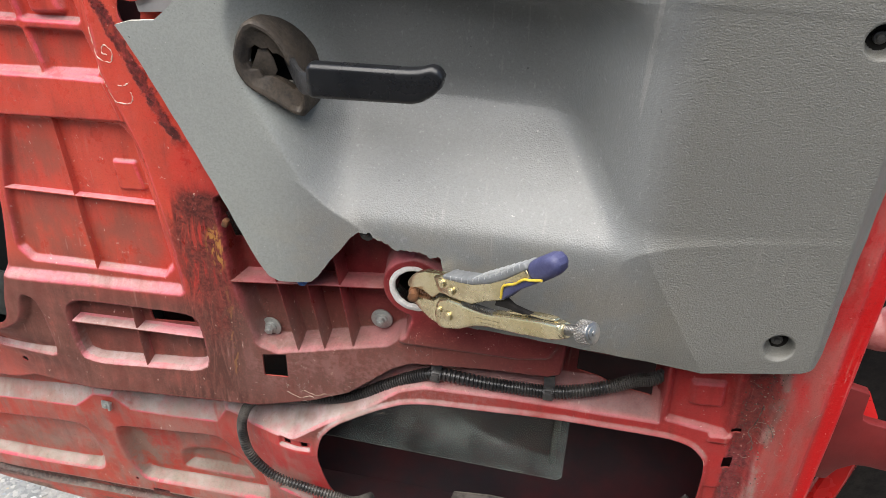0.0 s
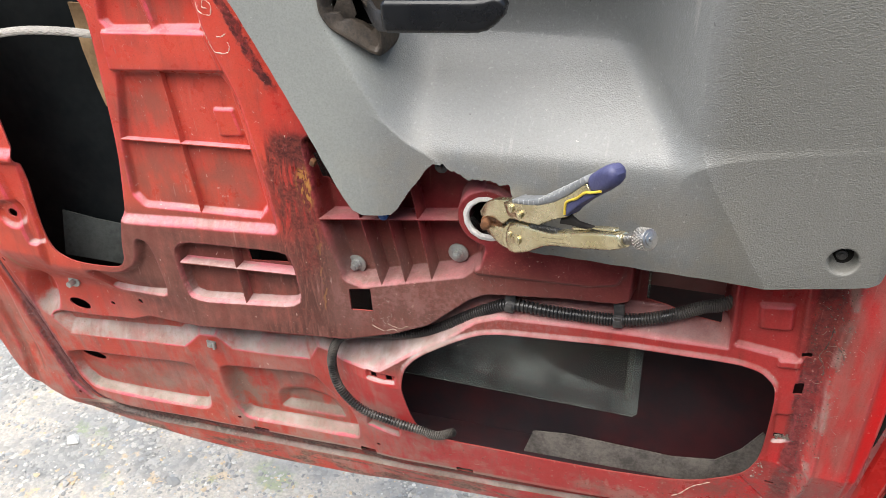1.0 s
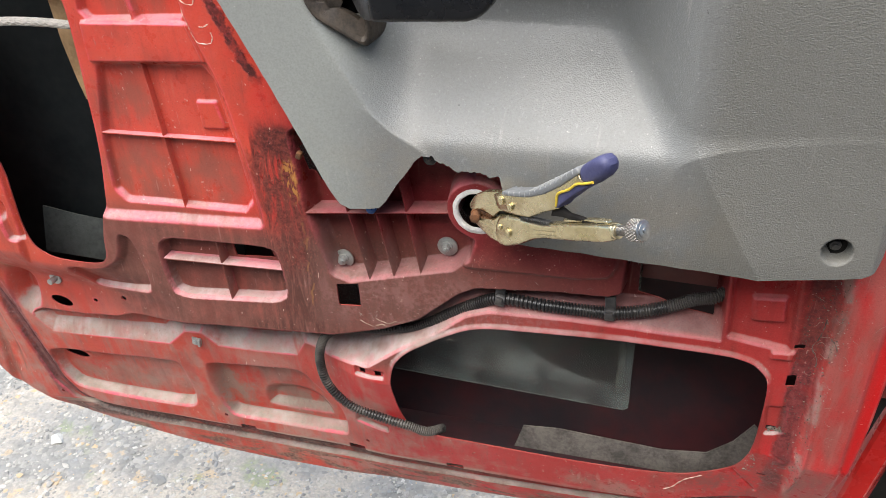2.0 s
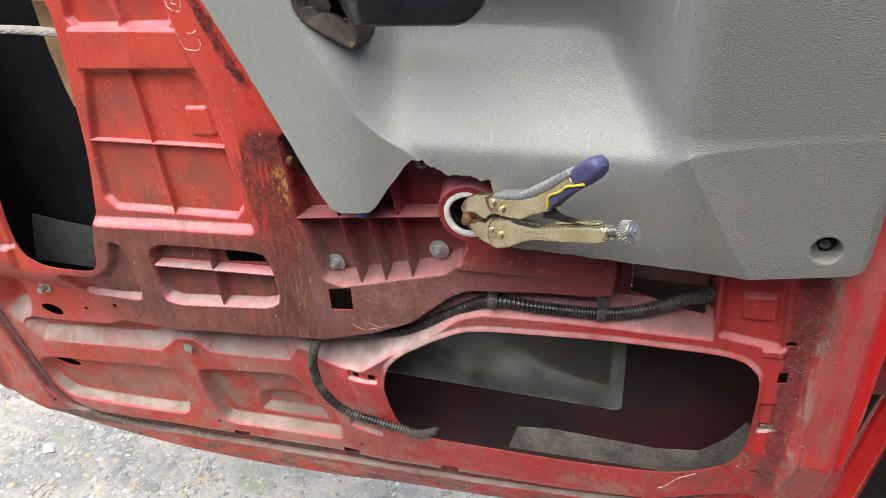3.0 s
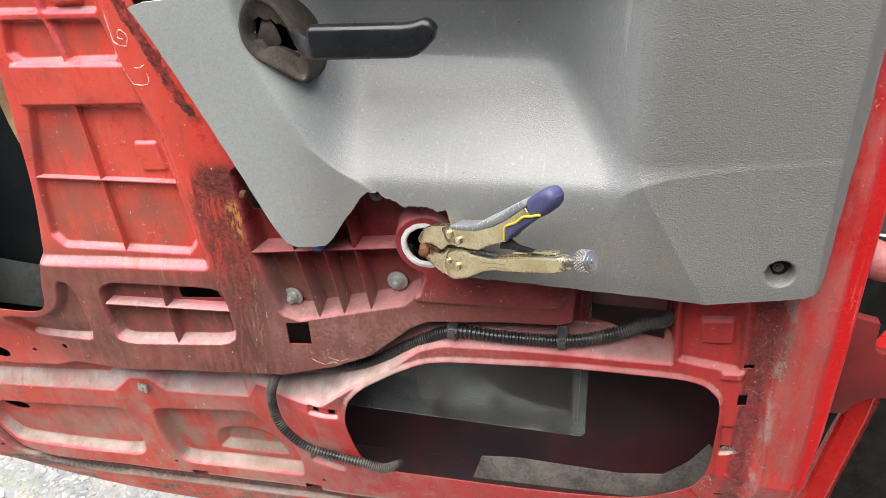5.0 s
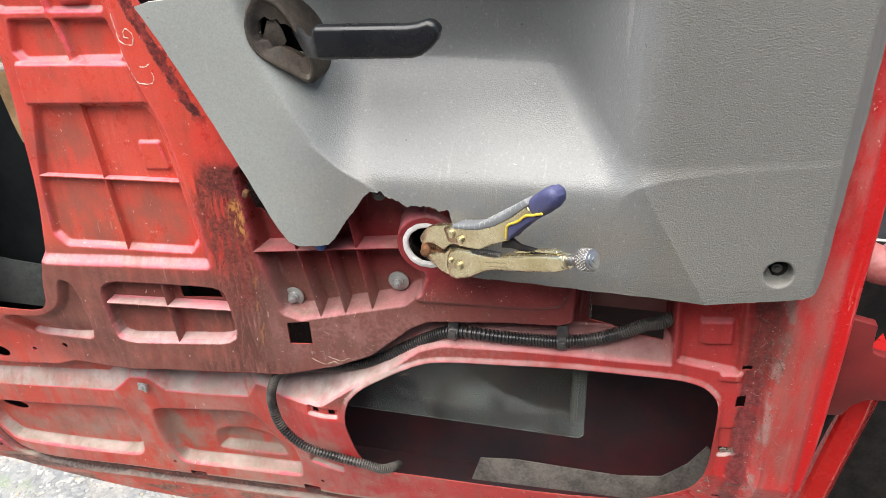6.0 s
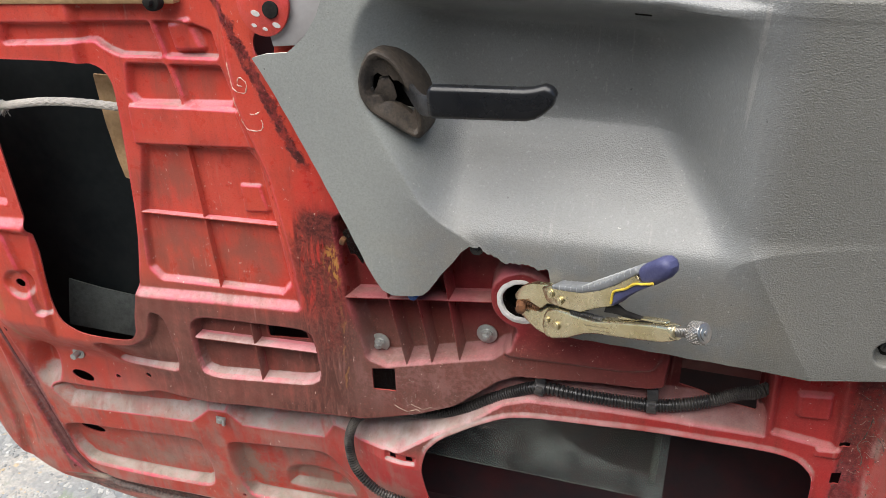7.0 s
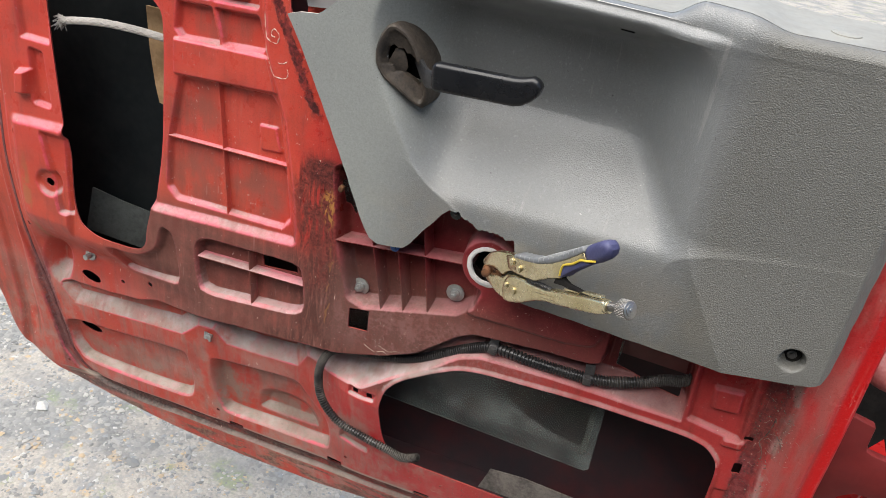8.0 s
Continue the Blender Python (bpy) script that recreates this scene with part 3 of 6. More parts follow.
def depth_in(X, Z, poly, r=0.0):
    """Distance inside a shape with rounded corners, minus outside it."""
    P = [tuple(p) for p in inset(poly, r)] if r else list(poly)
    d = line_distance(X, Z, P + [P[0]])
    return np.where(inside_of(X, Z, P), d, -d) + r


def ellipse_in(X, Z, x, z, rx, rz, turn=0.0):
    c, s = math.cos(radians(turn)), math.sin(radians(turn))
    u, v = (X - x) * c + (Z - z) * s, (Z - z) * c - (X - x) * s
    return (1 - np.hypot(u / rx, v / rz)) * min(rx, rz)


def pressed(name, x0, x1, z0, z1, pitch, face, metal, material, parent, lip=0.008, extra=None):
    """A sheet over x and z. face(X, Z) gives y; metal(X, Z) is positive where there is sheet. Cut edges turn back by lip."""
    nx, nz = round((x1 - x0) / pitch) + 1, round((z1 - z0) / pitch) + 1
    X, Z = np.meshgrid(np.linspace(x0, x1, nx), np.linspace(z0, z1, nz))
    H = metal(X, Z)
    mid = (H[:-1, :-1] + H[1:, :-1] + H[:-1, 1:] + H[1:, 1:]) / 4
    keep = mid > 0
    pad = np.pad(keep, 1)
    around = pad[:-1, :-1].astype(int) + pad[1:, :-1] + pad[:-1, 1:] + pad[1:, 1:]
    rim = (around > 0) & (around < 4)
    rim[0, :] = rim[-1, :] = rim[:, 0] = rim[:, -1] = False
    for _ in range(2):
        e = pitch * 0.3
        gx, gz = (metal(X[rim] + e, Z[rim]) - metal(X[rim] - e, Z[rim])) / (2 * e), (metal(X[rim], Z[rim] + e) - metal(X[rim], Z[rim] - e)) / (2 * e)
        h, g2 = metal(X[rim], Z[rim]), gx * gx + gz * gz + 0.05
        X[rim] -= np.clip(h * gx / g2, -pitch * 0.75, pitch * 0.75)
        Z[rim] -= np.clip(h * gz / g2, -pitch * 0.75, pitch * 0.75)
    Y = face(X, Z)
    index = -np.ones(X.shape, int)
    used = around > 0
    index[used] = np.arange(used.sum())
    verts = np.stack([X[used], Y[used], Z[used]], 1)
    a, b, c, d = index[:-1, :-1][keep], index[:-1, 1:][keep], index[1:, 1:][keep], index[1:, :-1][keep]
    quads = np.stack([a, b, c, d], 1)
    edges = np.concatenate([quads[:, [0, 1]], quads[:, [1, 2]], quads[:, [2, 3]], quads[:, [3, 0]]])
    key = np.sort(edges, 1) @ np.array([len(verts), 1])
    _, first, count = np.unique(key, return_index=True, return_counts=True)
    border = edges[first[count == 1]]
    ids = np.unique(border)
    near, far = verts[ids], verts[ids] + np.array([0, lip, 0])
    place = {v: len(verts) + i for i, v in enumerate(ids)}
    n = len(ids)
    lips = [(place[q], place[p], place[p] + n, place[q] + n) for p, q in border]
    allv = np.concatenate([verts, near, far])
    me = bpy.data.meshes.new(name)
    me.from_pydata(allv.tolist(), [], quads.tolist() + lips)
    me.polygons.foreach_set("use_smooth", [True] * len(me.polygons))
    me.materials.append(material)
    if extra:
        me.materials.append(extra)
        marks = np.zeros(len(me.polygons), np.int32)
        marks[len(quads):] = 1
        me.polygons.foreach_set("material_index", marks)
    me.update()
    ob = new(name, me)
    ob.parent = parent
    return ob


def sunk(X, Z, poly, depth, draft=0.006, r=0.01):
    return depth * soft(depth_in(X, Z, poly, r) / draft)


def rib(X, Z, a, b, height, half=0.002, draft=0.004):
    return -height * soft(1 - (seg_distance(X, Z, a, b) - half) / draft)


# ---- ground ----
def ground():
    def sheet(x, y):
        return 0.010 * noise.noise(Vector((x * 3, y * 3, 0))) + 0.006 * noise.noise(Vector((x * 11, y * 11, 4)))
    bm = bmesh.new()
    xs = [-400, -60, -12, -5] + [-3 + 0.06 * i for i in range(76)] + [4, 12, 60, 400]
    ys = [-400, -60, -12, -4] + [-1.2 + 0.06 * i for i in range(76)] + [5, 12, 60, 400]
    grid = [[bm.verts.new((x, y, sheet(x, y) if abs(x) < 3.5 and abs(y) < 4 else 0.0)) for x in xs] for y in ys]
    for r0, r1 in zip(grid, grid[1:]):
        for i in range(len(xs) - 1):
            bm.faces.new((r0[i], r0[i + 1], r1[i + 1], r1[i]))
    tagged(link_mesh("ground", bm, GRAVEL, smooth=3.0), "pale grey compacted gravel ground with scattered stones", "ground", kind="structure")
    # loose stones over the stretch under and behind the door
    rng = np.random.default_rng(4)
    bm = bmesh.new()
    bmesh.ops.create_icosphere(bm, subdivisions=1, radius=1.0)
    base = np.array([v.co[:] for v in bm.verts])
    tri = np.array([[v.index for v in f.verts] for f in bm.faces])
    bm.free()
    count = 24000
    px, py = rng.uniform(-1.75, 0.25, count), rng.uniform(-0.10, 1.05, count)
    size = 0.0022 + 0.0058 * rng.random(count) ** 2.2
    size[:110] = rng.uniform(0.009, 0.020, 110)
    V, T = [], []
    for k in range(count):
        shape = base * (1 + 0.28 * rng.standard_normal((len(base), 1)) * 0.7) * rng.uniform(0.7, 1.3, 3) * np.array([1, 1, 0.42])
        a = rng.uniform(0, 6.28)
        c, s = math.cos(a), math.sin(a)
        shape = shape @ np.array([[c, s, 0], [-s, c, 0], [0, 0, 1]])
        V.append(shape * size[k] + np.array([px[k], py[k], sheet(px[k], py[k]) - size[k] * 0.18]))
        T.append(tri + k * len(base))
    me = bpy.data.meshes.new("gravel_stones")
    me.from_pydata(np.concatenate(V).tolist(), [], np.concatenate(T).tolist())
    me.materials.append(STONES)
    tagged(new("gravel_stones", me), "loose grey, white and ochre gravel stones on the ground", "gravel", kind="stuff")


ground()
# unseen wall, added to cut the low sky light on the door
back = box(14.0, 0.2, 3.4, pose(0, -3.4, 1.7), 0.02)
tagged(link_mesh("sky_block_wall", back, plain("grey_light_blocker", (0.13, 0.125, 0.118), (0.18, 0.175, 0.165), 2.0, 0.9, grain=0.3)), "plain grey wall added out of view to block low sky light", "wall", kind="structure")

# ---- the door ----
door = thing("car_side_door_assembly", "open red car door, dirty inner face with torn trim", "car door", (0, 0.06, 0.0))


def local(ob):
    """Keep a part where it was built once it has a parent."""
    ob.matrix_parent_inverse = ob.parent.matrix_world.inverted()
    return ob


OUTLINE = [(-0.757, 1.30), (-0.757, 0.85), (-0.750, 0.625), (-0.735, 0.513), (-0.708, 0.428), (-0.664, 0.370), (-0.602, 0.335), (-0.535, 0.317), (-0.39, 0.300), (-0.25, 0.296),
           (-0.03, 0.309), (0.17, 0.326), (0.29, 0.343), (0.44, 0.375), (0.545, 0.414), (0.606, 0.473), (0.628, 0.55), (0.638, 0.66), (0.640, 0.80), (0.640, 1.30)]
BIG_OPENING = [(-0.496, 1.100), (-0.359, 1.106), (-0.322, 1.101), (-0.307, 1.085), (-0.307, 1.03), (-0.313, 0.90), (-0.329, 0.800), (-0.338, 0.767),
               (-0.341, 0.736), (-0.356, 0.722), (-0.43, 0.719), (-0.461, 0.733), (-0.470, 0.758), (-0.480, 0.878), (-0.492, 1.06)]
LOW_OPENING = [(0.061, 0.60), (0.069, 0.638), (0.088, 0.662), (0.133, 0.694), (0.170, 0.715), (0.206, 0.723), (0.340, 0.734), (0.465, 0.737), (0.494, 0.731), (0.511, 0.714),
               (0.514, 0.690), (0.513, 0.604), (0.503, 0.568), (0.486, 0.550), (0.449, 0.525), (0.416, 0.514), (0.323, 0.502), (0.208, 0.499), (0.081, 0.496), (0.066, 0.54)]
BIG_OPENING, LOW_OPENING, OUTLINE = rounded(BIG_OPENING), rounded(LOW_OPENING), rounded(OUTLINE, 1)
STEP_TOP = [(-0.549, 0.583), (-0.528, 0.593), (-0.445, 0.597), (-0.385, 0.607), (-0.345, 0.625), (-0.185, 0.650), (-0.013, 0.668), (0.06, 0.692), (0.107, 0.716), (0.159, 0.763), (0.180, 0.775), (0.274, 0.786),
            (0.332, 0.790), (0.345, 0.796), (0.348, 0.885), (0.452, 0.885), (0.456, 0.780)]
STEP_FOOT = [(-0.552, 0.570), (-0.530, 0.543), (-0.466, 0.550), (-0.406, 0.556), (-0.305, 0.567), (-0.285, 0.585), (-0.270, 0.600), (-0.243, 0.603), (-0.220, 0.582), (-0.153, 0.587), (-0.088, 0.594), (-0.071, 0.623), (-0.033, 0.613), (0.030, 0.622), (0.085, 0.667),
             (0.135, 0.703), (0.167, 0.730), (0.195, 0.742), (0.277, 0.748), (0.403, 0.751), (0.456, 0.752)]
CHANNEL = STEP_TOP + STEP_FOOT[::-1]
LOWER = STEP_FOOT + [(0.53, 0.748), (0.70, 0.748), (0.70, 0.2), (-0.85, 0.2), (-0.85, 0.560)]


def low_face(X, Z):
    """The lower part of the inner sheet leans back towards the sill and the corner."""
    left = 0.030 + 0.13 * (0.60 - Z)
    right = 0.0 + 0.26 * np.maximum(0.0, 0.60 - Z)
    mixed = left + (right - left) * soft((X + 0.07) / 0.11)
    return mixed


def door_face(X, Z):
    Y = np.zeros(X.shape)
    # rounded hem towards the outline
    rim = depth_in(X, Z, OUTLINE)
    low = low_face(X, Z)
    in_low = inside_of(X, Z, LOWER)
    in_channel = inside_of(X, Z, CHANNEL)
    along = soft((-0.545 - X) / 0.06)
    corner = 0.034 * soft((-0.20 - X) / 0.24) * (soft((0.712 - Z) / 0.060) * (1 - along) + soft((0.85 - Z) / 0.34) * along)
    Y = np.where(in_low, low - 0.003 * along, Y + corner)
    foot, top = line_distance(X, Z, STEP_FOOT), line_distance(X, Z, STEP_TOP)
    deep = 0.049 - 0.016 * soft((X - 0.05) / 0.1)
    shelf = deep + (low - deep) * (1 - clamp01(foot / 0.026))
    Y = np.where(in_channel, corner + (shelf - corner) * soft(top / 0.006 + 0.1), Y)
    # upper field, set back behind the grimy middle face
    Y = Y + sunk(X, Z, [(-0.345, 1.30), (-0.348, 0.82), (-0.329, 0.797), (-0.086, 0.814), (-0.096, 0.90), (-0.112, 0.99), (-0.142, 1.075), (-0.158, 1.30)], 0.010, 0.013, 0.012)
    field = sunk(X, Z, [(-0.285, 1.012), (-0.140, 1.019), (-0.128, 1.003), (-0.114, 0.923), (-0.103, 0.846), (-0.116, 0.829), (-0.293, 0.822), (-0.309, 0.839), (-0.306, 0.908)], 0.0085, 0.007, 0.012)
    Y = Y + field
    Y = Y - sunk(X, Z, [(-0.1634, 0.9716), (-0.1339, 0.9733), (-0.1247, 0.9369), (-0.1603, 0.9341)], 0.004, 0.003, 0.004)
    Y = Y - sunk(X, Z, [(-0.2907, 1.0598), (-0.143, 1.066), (-0.1291, 1.0201), (-0.2919, 1.0095)], 0.005, 0.003, 0.003)
    field = sunk(X, Z, [(-0.286, 1.108), (-0.163, 1.113), (-0.150, 1.075), (-0.155, 1.066), (-0.280, 1.058), (-0.290, 1.07)], 0.010, 0.005, 0.006)
    field = field + sunk(X, Z, [(-0.440, 1.146), (-0.246, 1.157), (-0.200, 1.160), (-0.168, 1.150), (-0.161, 1.118), (-0.290, 1.113), (-0.306, 1.118), (-0.322, 1.128), (-0.445, 1.118)], 0.009, 0.005, 0.006)
    Y = Y + field * (1 + 0.92 * rib(X, Z, (-0.247, 1.17), (-0.214, 1.05), 1.0, 0.0014, 0.005))
    Y = Y - sunk(X, Z, [(-0.228, 1.156), (-0.192, 1.164), (-0.177, 1.124), (-0.220, 1.121)], 0.009, 0.007, 0.006)
    # lattice box in the grimy face
    field = sunk(X, Z, rounded([(-0.256, 0.781), (-0.17, 0.786), (-0.081, 0.791), (-0.074, 0.765), (-0.068, 0.708), (-0.16, 0.697), (-0.243, 0.687), (-0.252, 0.715)]), 0.018, 0.005, 0.004)
    Y = Y + field
    Y = Y + sunk(X, Z, rounded([(-0.421, 0.711), (-0.36, 0.713), (-0.325, 0.735), (-0.316, 0.780), (-0.290, 0.772), (-0.277, 0.683), (-0.33, 0.672), (-0.401, 0.657), (-0.414, 0.683)]), 0.012, 0.010, 0.004)
    # corner pocket with the stud
    Y = Y + 0.026 * soft(ellipse_in(X, Z, -0.548, 0.628, 0.030, 0.054, -8) / 0.024)
    # lower recesses
    Y = Y + sunk(X, Z, rounded([(-0.558, 0.500), (-0.565, 0.474), (-0.556, 0.442), (-0.536, 0.410), (-0.471, 0.409), (-0.396, 0.412), (-0.312, 0.419), (-0.295, 0.433), (-0.291, 0.465), (-0.300, 0.531), (-0.330, 0.530), (-0.452, 0.515), (-0.525, 0.509)]), 0.017, 0.015, 0.004)
    Y = Y + sunk(X, Z, rounded([(-0.254, 0.540), (-0.223, 0.547), (-0.127, 0.562), (-0.088, 0.565), (-0.066, 0.533), (-0.034, 0.509), (-0.027, 0.471), (-0.031, 0.438), (-0.055, 0.432), (-0.143, 0.427), (-0.228, 0.420), (-0.244, 0.432), (-0.256, 0.478), (-0.259, 0.517)]), 0.020, 0.014, 0.004)
    Y = Y + sunk(X, Z, rounded([(-0.180, 0.478), (-0.180, 0.451), (-0.168, 0.446), (-0.060, 0.452), (-0.058, 0.470), (-0.068, 0.491), (-0.085, 0.505), (-0.117, 0.511), (-0.150, 0.506), (-0.170, 0.495)]), 0.011, 0.020, 0.003)
    Y = Y + sunk(X, Z, [(-0.008, 0.520), (0.048, 0.498), (0.042, 0.476), (-0.014, 0.484)], 0.008, 0.008, 0.006)
    Y = Y + sunk(X, Z, [(0.010, 0.620), (0.056, 0.621), (0.053, 0.606), (0.009, 0.603)], 0.004, 0.003, 0.003)
    # regulator field with ribs, bolts and the round boss
    bay = sunk(X, Z, [(-0.040, 0.95), (-0.030, 0.846), (-0.006, 0.762), (0.019, 0.755), (0.153, 0.794), (0.176, 0.815), (0.182, 0.838), (0.182, 0.97), (0.06, 1.02)], 0.030, 0.009, 0.010)
    bay = bay * soft((np.hypot(X - 0.184, Z - 0.881) - 0.034) / 0.008)
    Y = Y + bay
    Y = Y - np.maximum(sunk(X, Z, [(0.16, 0.800), (0.30, 0.806), (0.334, 0.814), (0.342, 0.832), (0.345, 0.90), (0.16, 0.90)], 0.006, 0.008, 0.014), 0.006 * soft((0.041 - np.hypot(X - 0.184, Z - 0.881)) / 0.007))
    # hinge side: shallow field with a square pad, seam strip, raised bands
    Y = Y + sunk(X, Z, [(0.453, 0.90), (0.521, 0.90), (0.529, 0.750), (0.460, 0.758)], 0.007, 0.006, 0.006)
    Y = Y - sunk(X, Z, [(0.4771, 0.8165), (0.5144, 0.8205), (0.5178, 0.7865), (0.4812, 0.7831)], 0.006, 0.004, 0.005)
    Y = Y + sunk(X, Z, [(0.526, 0.95), (0.556, 0.95), (0.560, 0.72), (0.552, 0.585), (0.530, 0.60), (0.532, 0.72)], 0.002, 0.004, 0.004)
    Y = Y + sunk(X, Z, [(0.5165, 0.674), (0.5376, 0.677), (0.5415, 0.635), (0.5200, 0.631)], 0.0032, 0.0025, 0.003)
    Y = Y - sunk(X, Z, [(0.5074, 0.752), (0.5340, 0.757), (0.5325, 0.742), (0.5072, 0.740)], 0.004, 0.003, 0.003)
    Y = Y - rib(X, Z, (0.4978, 0.5554), (0.5290, 0.5190), 0.0022, 0.0004, 0.003)
    Y = Y - 0.0035 * soft(1 - np.abs(X - 0.5635 - 0.004 * np.sin(23 * Z)) / 0.005) * soft((Z - 0.52) / 0.03)
    Y = Y - 0.010 * soft((X - 0.552) / 0.02) * soft((Z - 0.50) / 0.1)
    Y = Y + 0.004 * soft((X - 0.603) / 0.006) * soft((Z - 0.50) / 0.1)
    # latch side strip: ledges, small box, screw dimple
    Y = Y + sunk(X, Z, [(-0.562, 1.20), (-0.488, 1.20), (-0.492, 1.002), (-0.548, 1.002)], 0.008, 0.008, 0.004)
    Y = Y + sunk(X, Z, [(-0.536, 0.996), (-0.506, 0.992), (-0.498, 0.905), (-0.536, 0.908)], 0.008, 0.008, 0.008)
    Y = Y - sunk(X, Z, [(-0.556, 0.958), (-0.529, 0.963), (-0.535, 0.922), (-0.560, 0.916)], 0.013, 0.006, 0.004)
    Y = Y - 0.009 * soft((0.892 - Z + 0.06 * (X + 0.5)) / 0.016) * soft((-0.476 - X) / 0.006) * soft((Z - 0.70) / 0.03) * soft((X + 0.585) / 0.02)
    Y = Y + 0.009 * soft((X + 0.519 - 0.2 * (0.858 - Z)) / 0.008) * soft((0.876 - Z) / 0.012) * soft((Z - 0.744) / 0.006) * soft((-0.470 - X) / 0.01)
    Y = Y + 0.006 * soft((0.024 - np.hypot(X + 0.512, Z - 0.791)) / 0.010)
    # crumbled sealer strip beside the trim's edge
    off = np.abs(X + 0.1390 - (1.15 - Z) * 0.50)
    crumb = 0.5 + 0.5 * np.sin(310 * X + 5 * np.sin(130 * Z)) * np.sin(270 * Z + 4 * np.sin(170 * X))
    Y = Y - 0.0005 * crumb * soft((0.010 - off) / 0.004) * soft((Z - 1.0) / 0.02)
    # weatherstrip channel: along the latch side, round the corner and the bottom
    seal = line_distance(X, Z, [(-0.608, 1.30), (-0.601, 0.66), (-0.587, 0.56), (-0.576, 0.48), (-0.567, 0.425), (-0.545, 0.388), (-0.50, 0.369), (-0.42, 0.366), (-0.36, 0.370), (-0.076, 0.386), (0.111, 0.395), (0.281, 0.412), (0.42, 0.433), (0.53, 0.49)])
    Y = Y + 0.008 * soft(1 - (seal - 0.009) / 0.006) * (0.35 + 0.65 * soft((0.72 - Z) / 0.16))
    out = soft((0.612 + X) / -0.02)
    Y = Y + 0.010 * out * soft((Z - 0.40) / 0.1) - 0.006 * soft((-0.655 - X) / 0.012)
    foot_step = soft((0.395 + 0.0 * X + 0.06 * (X + 0.3) - Z) / 0.010) * soft((X + 0.62) / 0.05)
    Y = Y + 0.006 * foot_step
    # hem
    hem = (1 - soft(rim / np.where(X > 0.55, 0.020, 0.030))) ** 1.8
    Y = Y + (np.maximum(Y + 0.01, 0.108) - Y) * hem
    lip = line_distance(X, Z, LOW_OPENING + LOW_OPENING[:1])
    Y = Y - 0.0028 * soft(1 - lip / 0.007) * soft((Z - 0.60) / 0.03)
    # slight waviness of thin sheet
    Y = Y + 0.0011 * np.sin(7.0 * X + 3.0 * Z) * np.sin(9.0 * Z - 2.0 * X) + 0.0004 * np.sin(41 * X + 9 * Z) * np.sin(37 * Z)
    return Y


def turned_rect(x, z, w, h, turn):
    c, s = math.cos(radians(turn)), math.sin(radians(turn))
    return [(x + c * u - s * v, z + s * u + c * v) for u, v in ((-w / 2, -h / 2), (w / 2, -h / 2), (w / 2, h / 2), (-w / 2, h / 2))]


HOLES = [[(0.362, 0.781), (0.360, 0.878), (0.442, 0.878), (0.446, 0.770), (0.41, 0.772)],
         [(0.0, 0.750), (0.030, 0.756), (0.031, 0.722), (0.001, 0.719)],
         [(-0.151, 0.779), (-0.098, 0.782), (-0.092, 0.764), (-0.148, 0.758)],
         turned_rect(-0.213, 0.3955, 0.027, 0.020, 2), turned_rect(-0.022, 0.4105, 0.027, 0.020, 3), turned_rect(0.134, 0.422, 0.026, 0.014, 3),
         [(-0.034, 0.928), (-0.025, 0.924), (-0.011, 0.892), (-0.018, 0.876), (-0.029, 0.894)],
         turned_rect(0.021, 0.612, 0.009, 0.008, 4), turned_rect(0.044, 0.613, 0.009, 0.008, 4),
         turned_rect(0.535, 0.714, 0.010, 0.016, 0), turned_rect(0.535, 0.761, 0.011, 0.006, 0), turned_rect(0.527, 0.6405, 0.011, 0.007, 0), turned_rect(0.5312, 0.5567, 0.011, 0.004, -8)]


def door_metal(X, Z):
    H = depth_in(X, Z, OUTLINE)
    H = np.minimum(H, -depth_in(X, Z, BIG_OPENING))
    H = np.minimum(H, -depth_in(X, Z, LOW_OPENING))
    H = np.minimum(H, 0.0 - ellipse_in(X, Z, 0.184, 0.881, 0.0225, 0.0225))
    H = np.minimum(H, 0.0 - ellipse_in(X, Z, -0.484, 0.6145, 0.0190, 0.0092, -9))
    H = np.minimum(H, 0.0 - ellipse_in(X, Z, -0.520, 0.484, 0.022, 0.008, -8))
    H = np.minimum(H, 0.0 - ellipse_in(X, Z, -0.512, 0.791, 0.0075, 0.0065))
    H = np.minimum(H, 0.0 - ellipse_in(X, Z, -0.357, 0.648, 0.005, 0.004))
    H = np.minimum(H, 0.0 - ellipse_in(X, Z, -0.418, 0.628, 0.0042, 0.0032))
    H = np.minimum(H, 0.0 - ellipse_in(X, Z, -0.5555, 0.4146, 0.0032, 0.0027))
    H = np.minimum(H, 0.0 - ellipse_in(X, Z, -0.5722, 0.3949, 0.0032, 0.0027))
    H = np.minimum(H, 0.0 - ellipse_in(X, Z, -0.2487, 0.4214, 0.0032, 0.0027))
    H = np.minimum(H, 0.0 - ellipse_in(X, Z, -0.0006, 0.4401, 0.0032, 0.0027))
    H = np.minimum(H, 0.0 - ellipse_in(X, Z, -0.5857, 0.6919, 0.0055, 0.0047))
    H = np.minimum(H, 0.0 - ellipse_in(X, Z, -0.102, 1.140, 0.012, 0.018))
    H = np.minimum(H, -depth_in(X, Z, [(-0.012, 1.25), (-0.012, 1.10), (0.06, 0.99), (0.10, 0.966), (0.37, 0.975), (0.40, 1.25)], 0.01))
    for hole in HOLES:
        H = np.minimum(H, -depth_in(X, Z, hole))
    return H


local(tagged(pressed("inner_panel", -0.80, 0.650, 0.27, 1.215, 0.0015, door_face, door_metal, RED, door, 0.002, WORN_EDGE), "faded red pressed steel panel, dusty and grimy"))


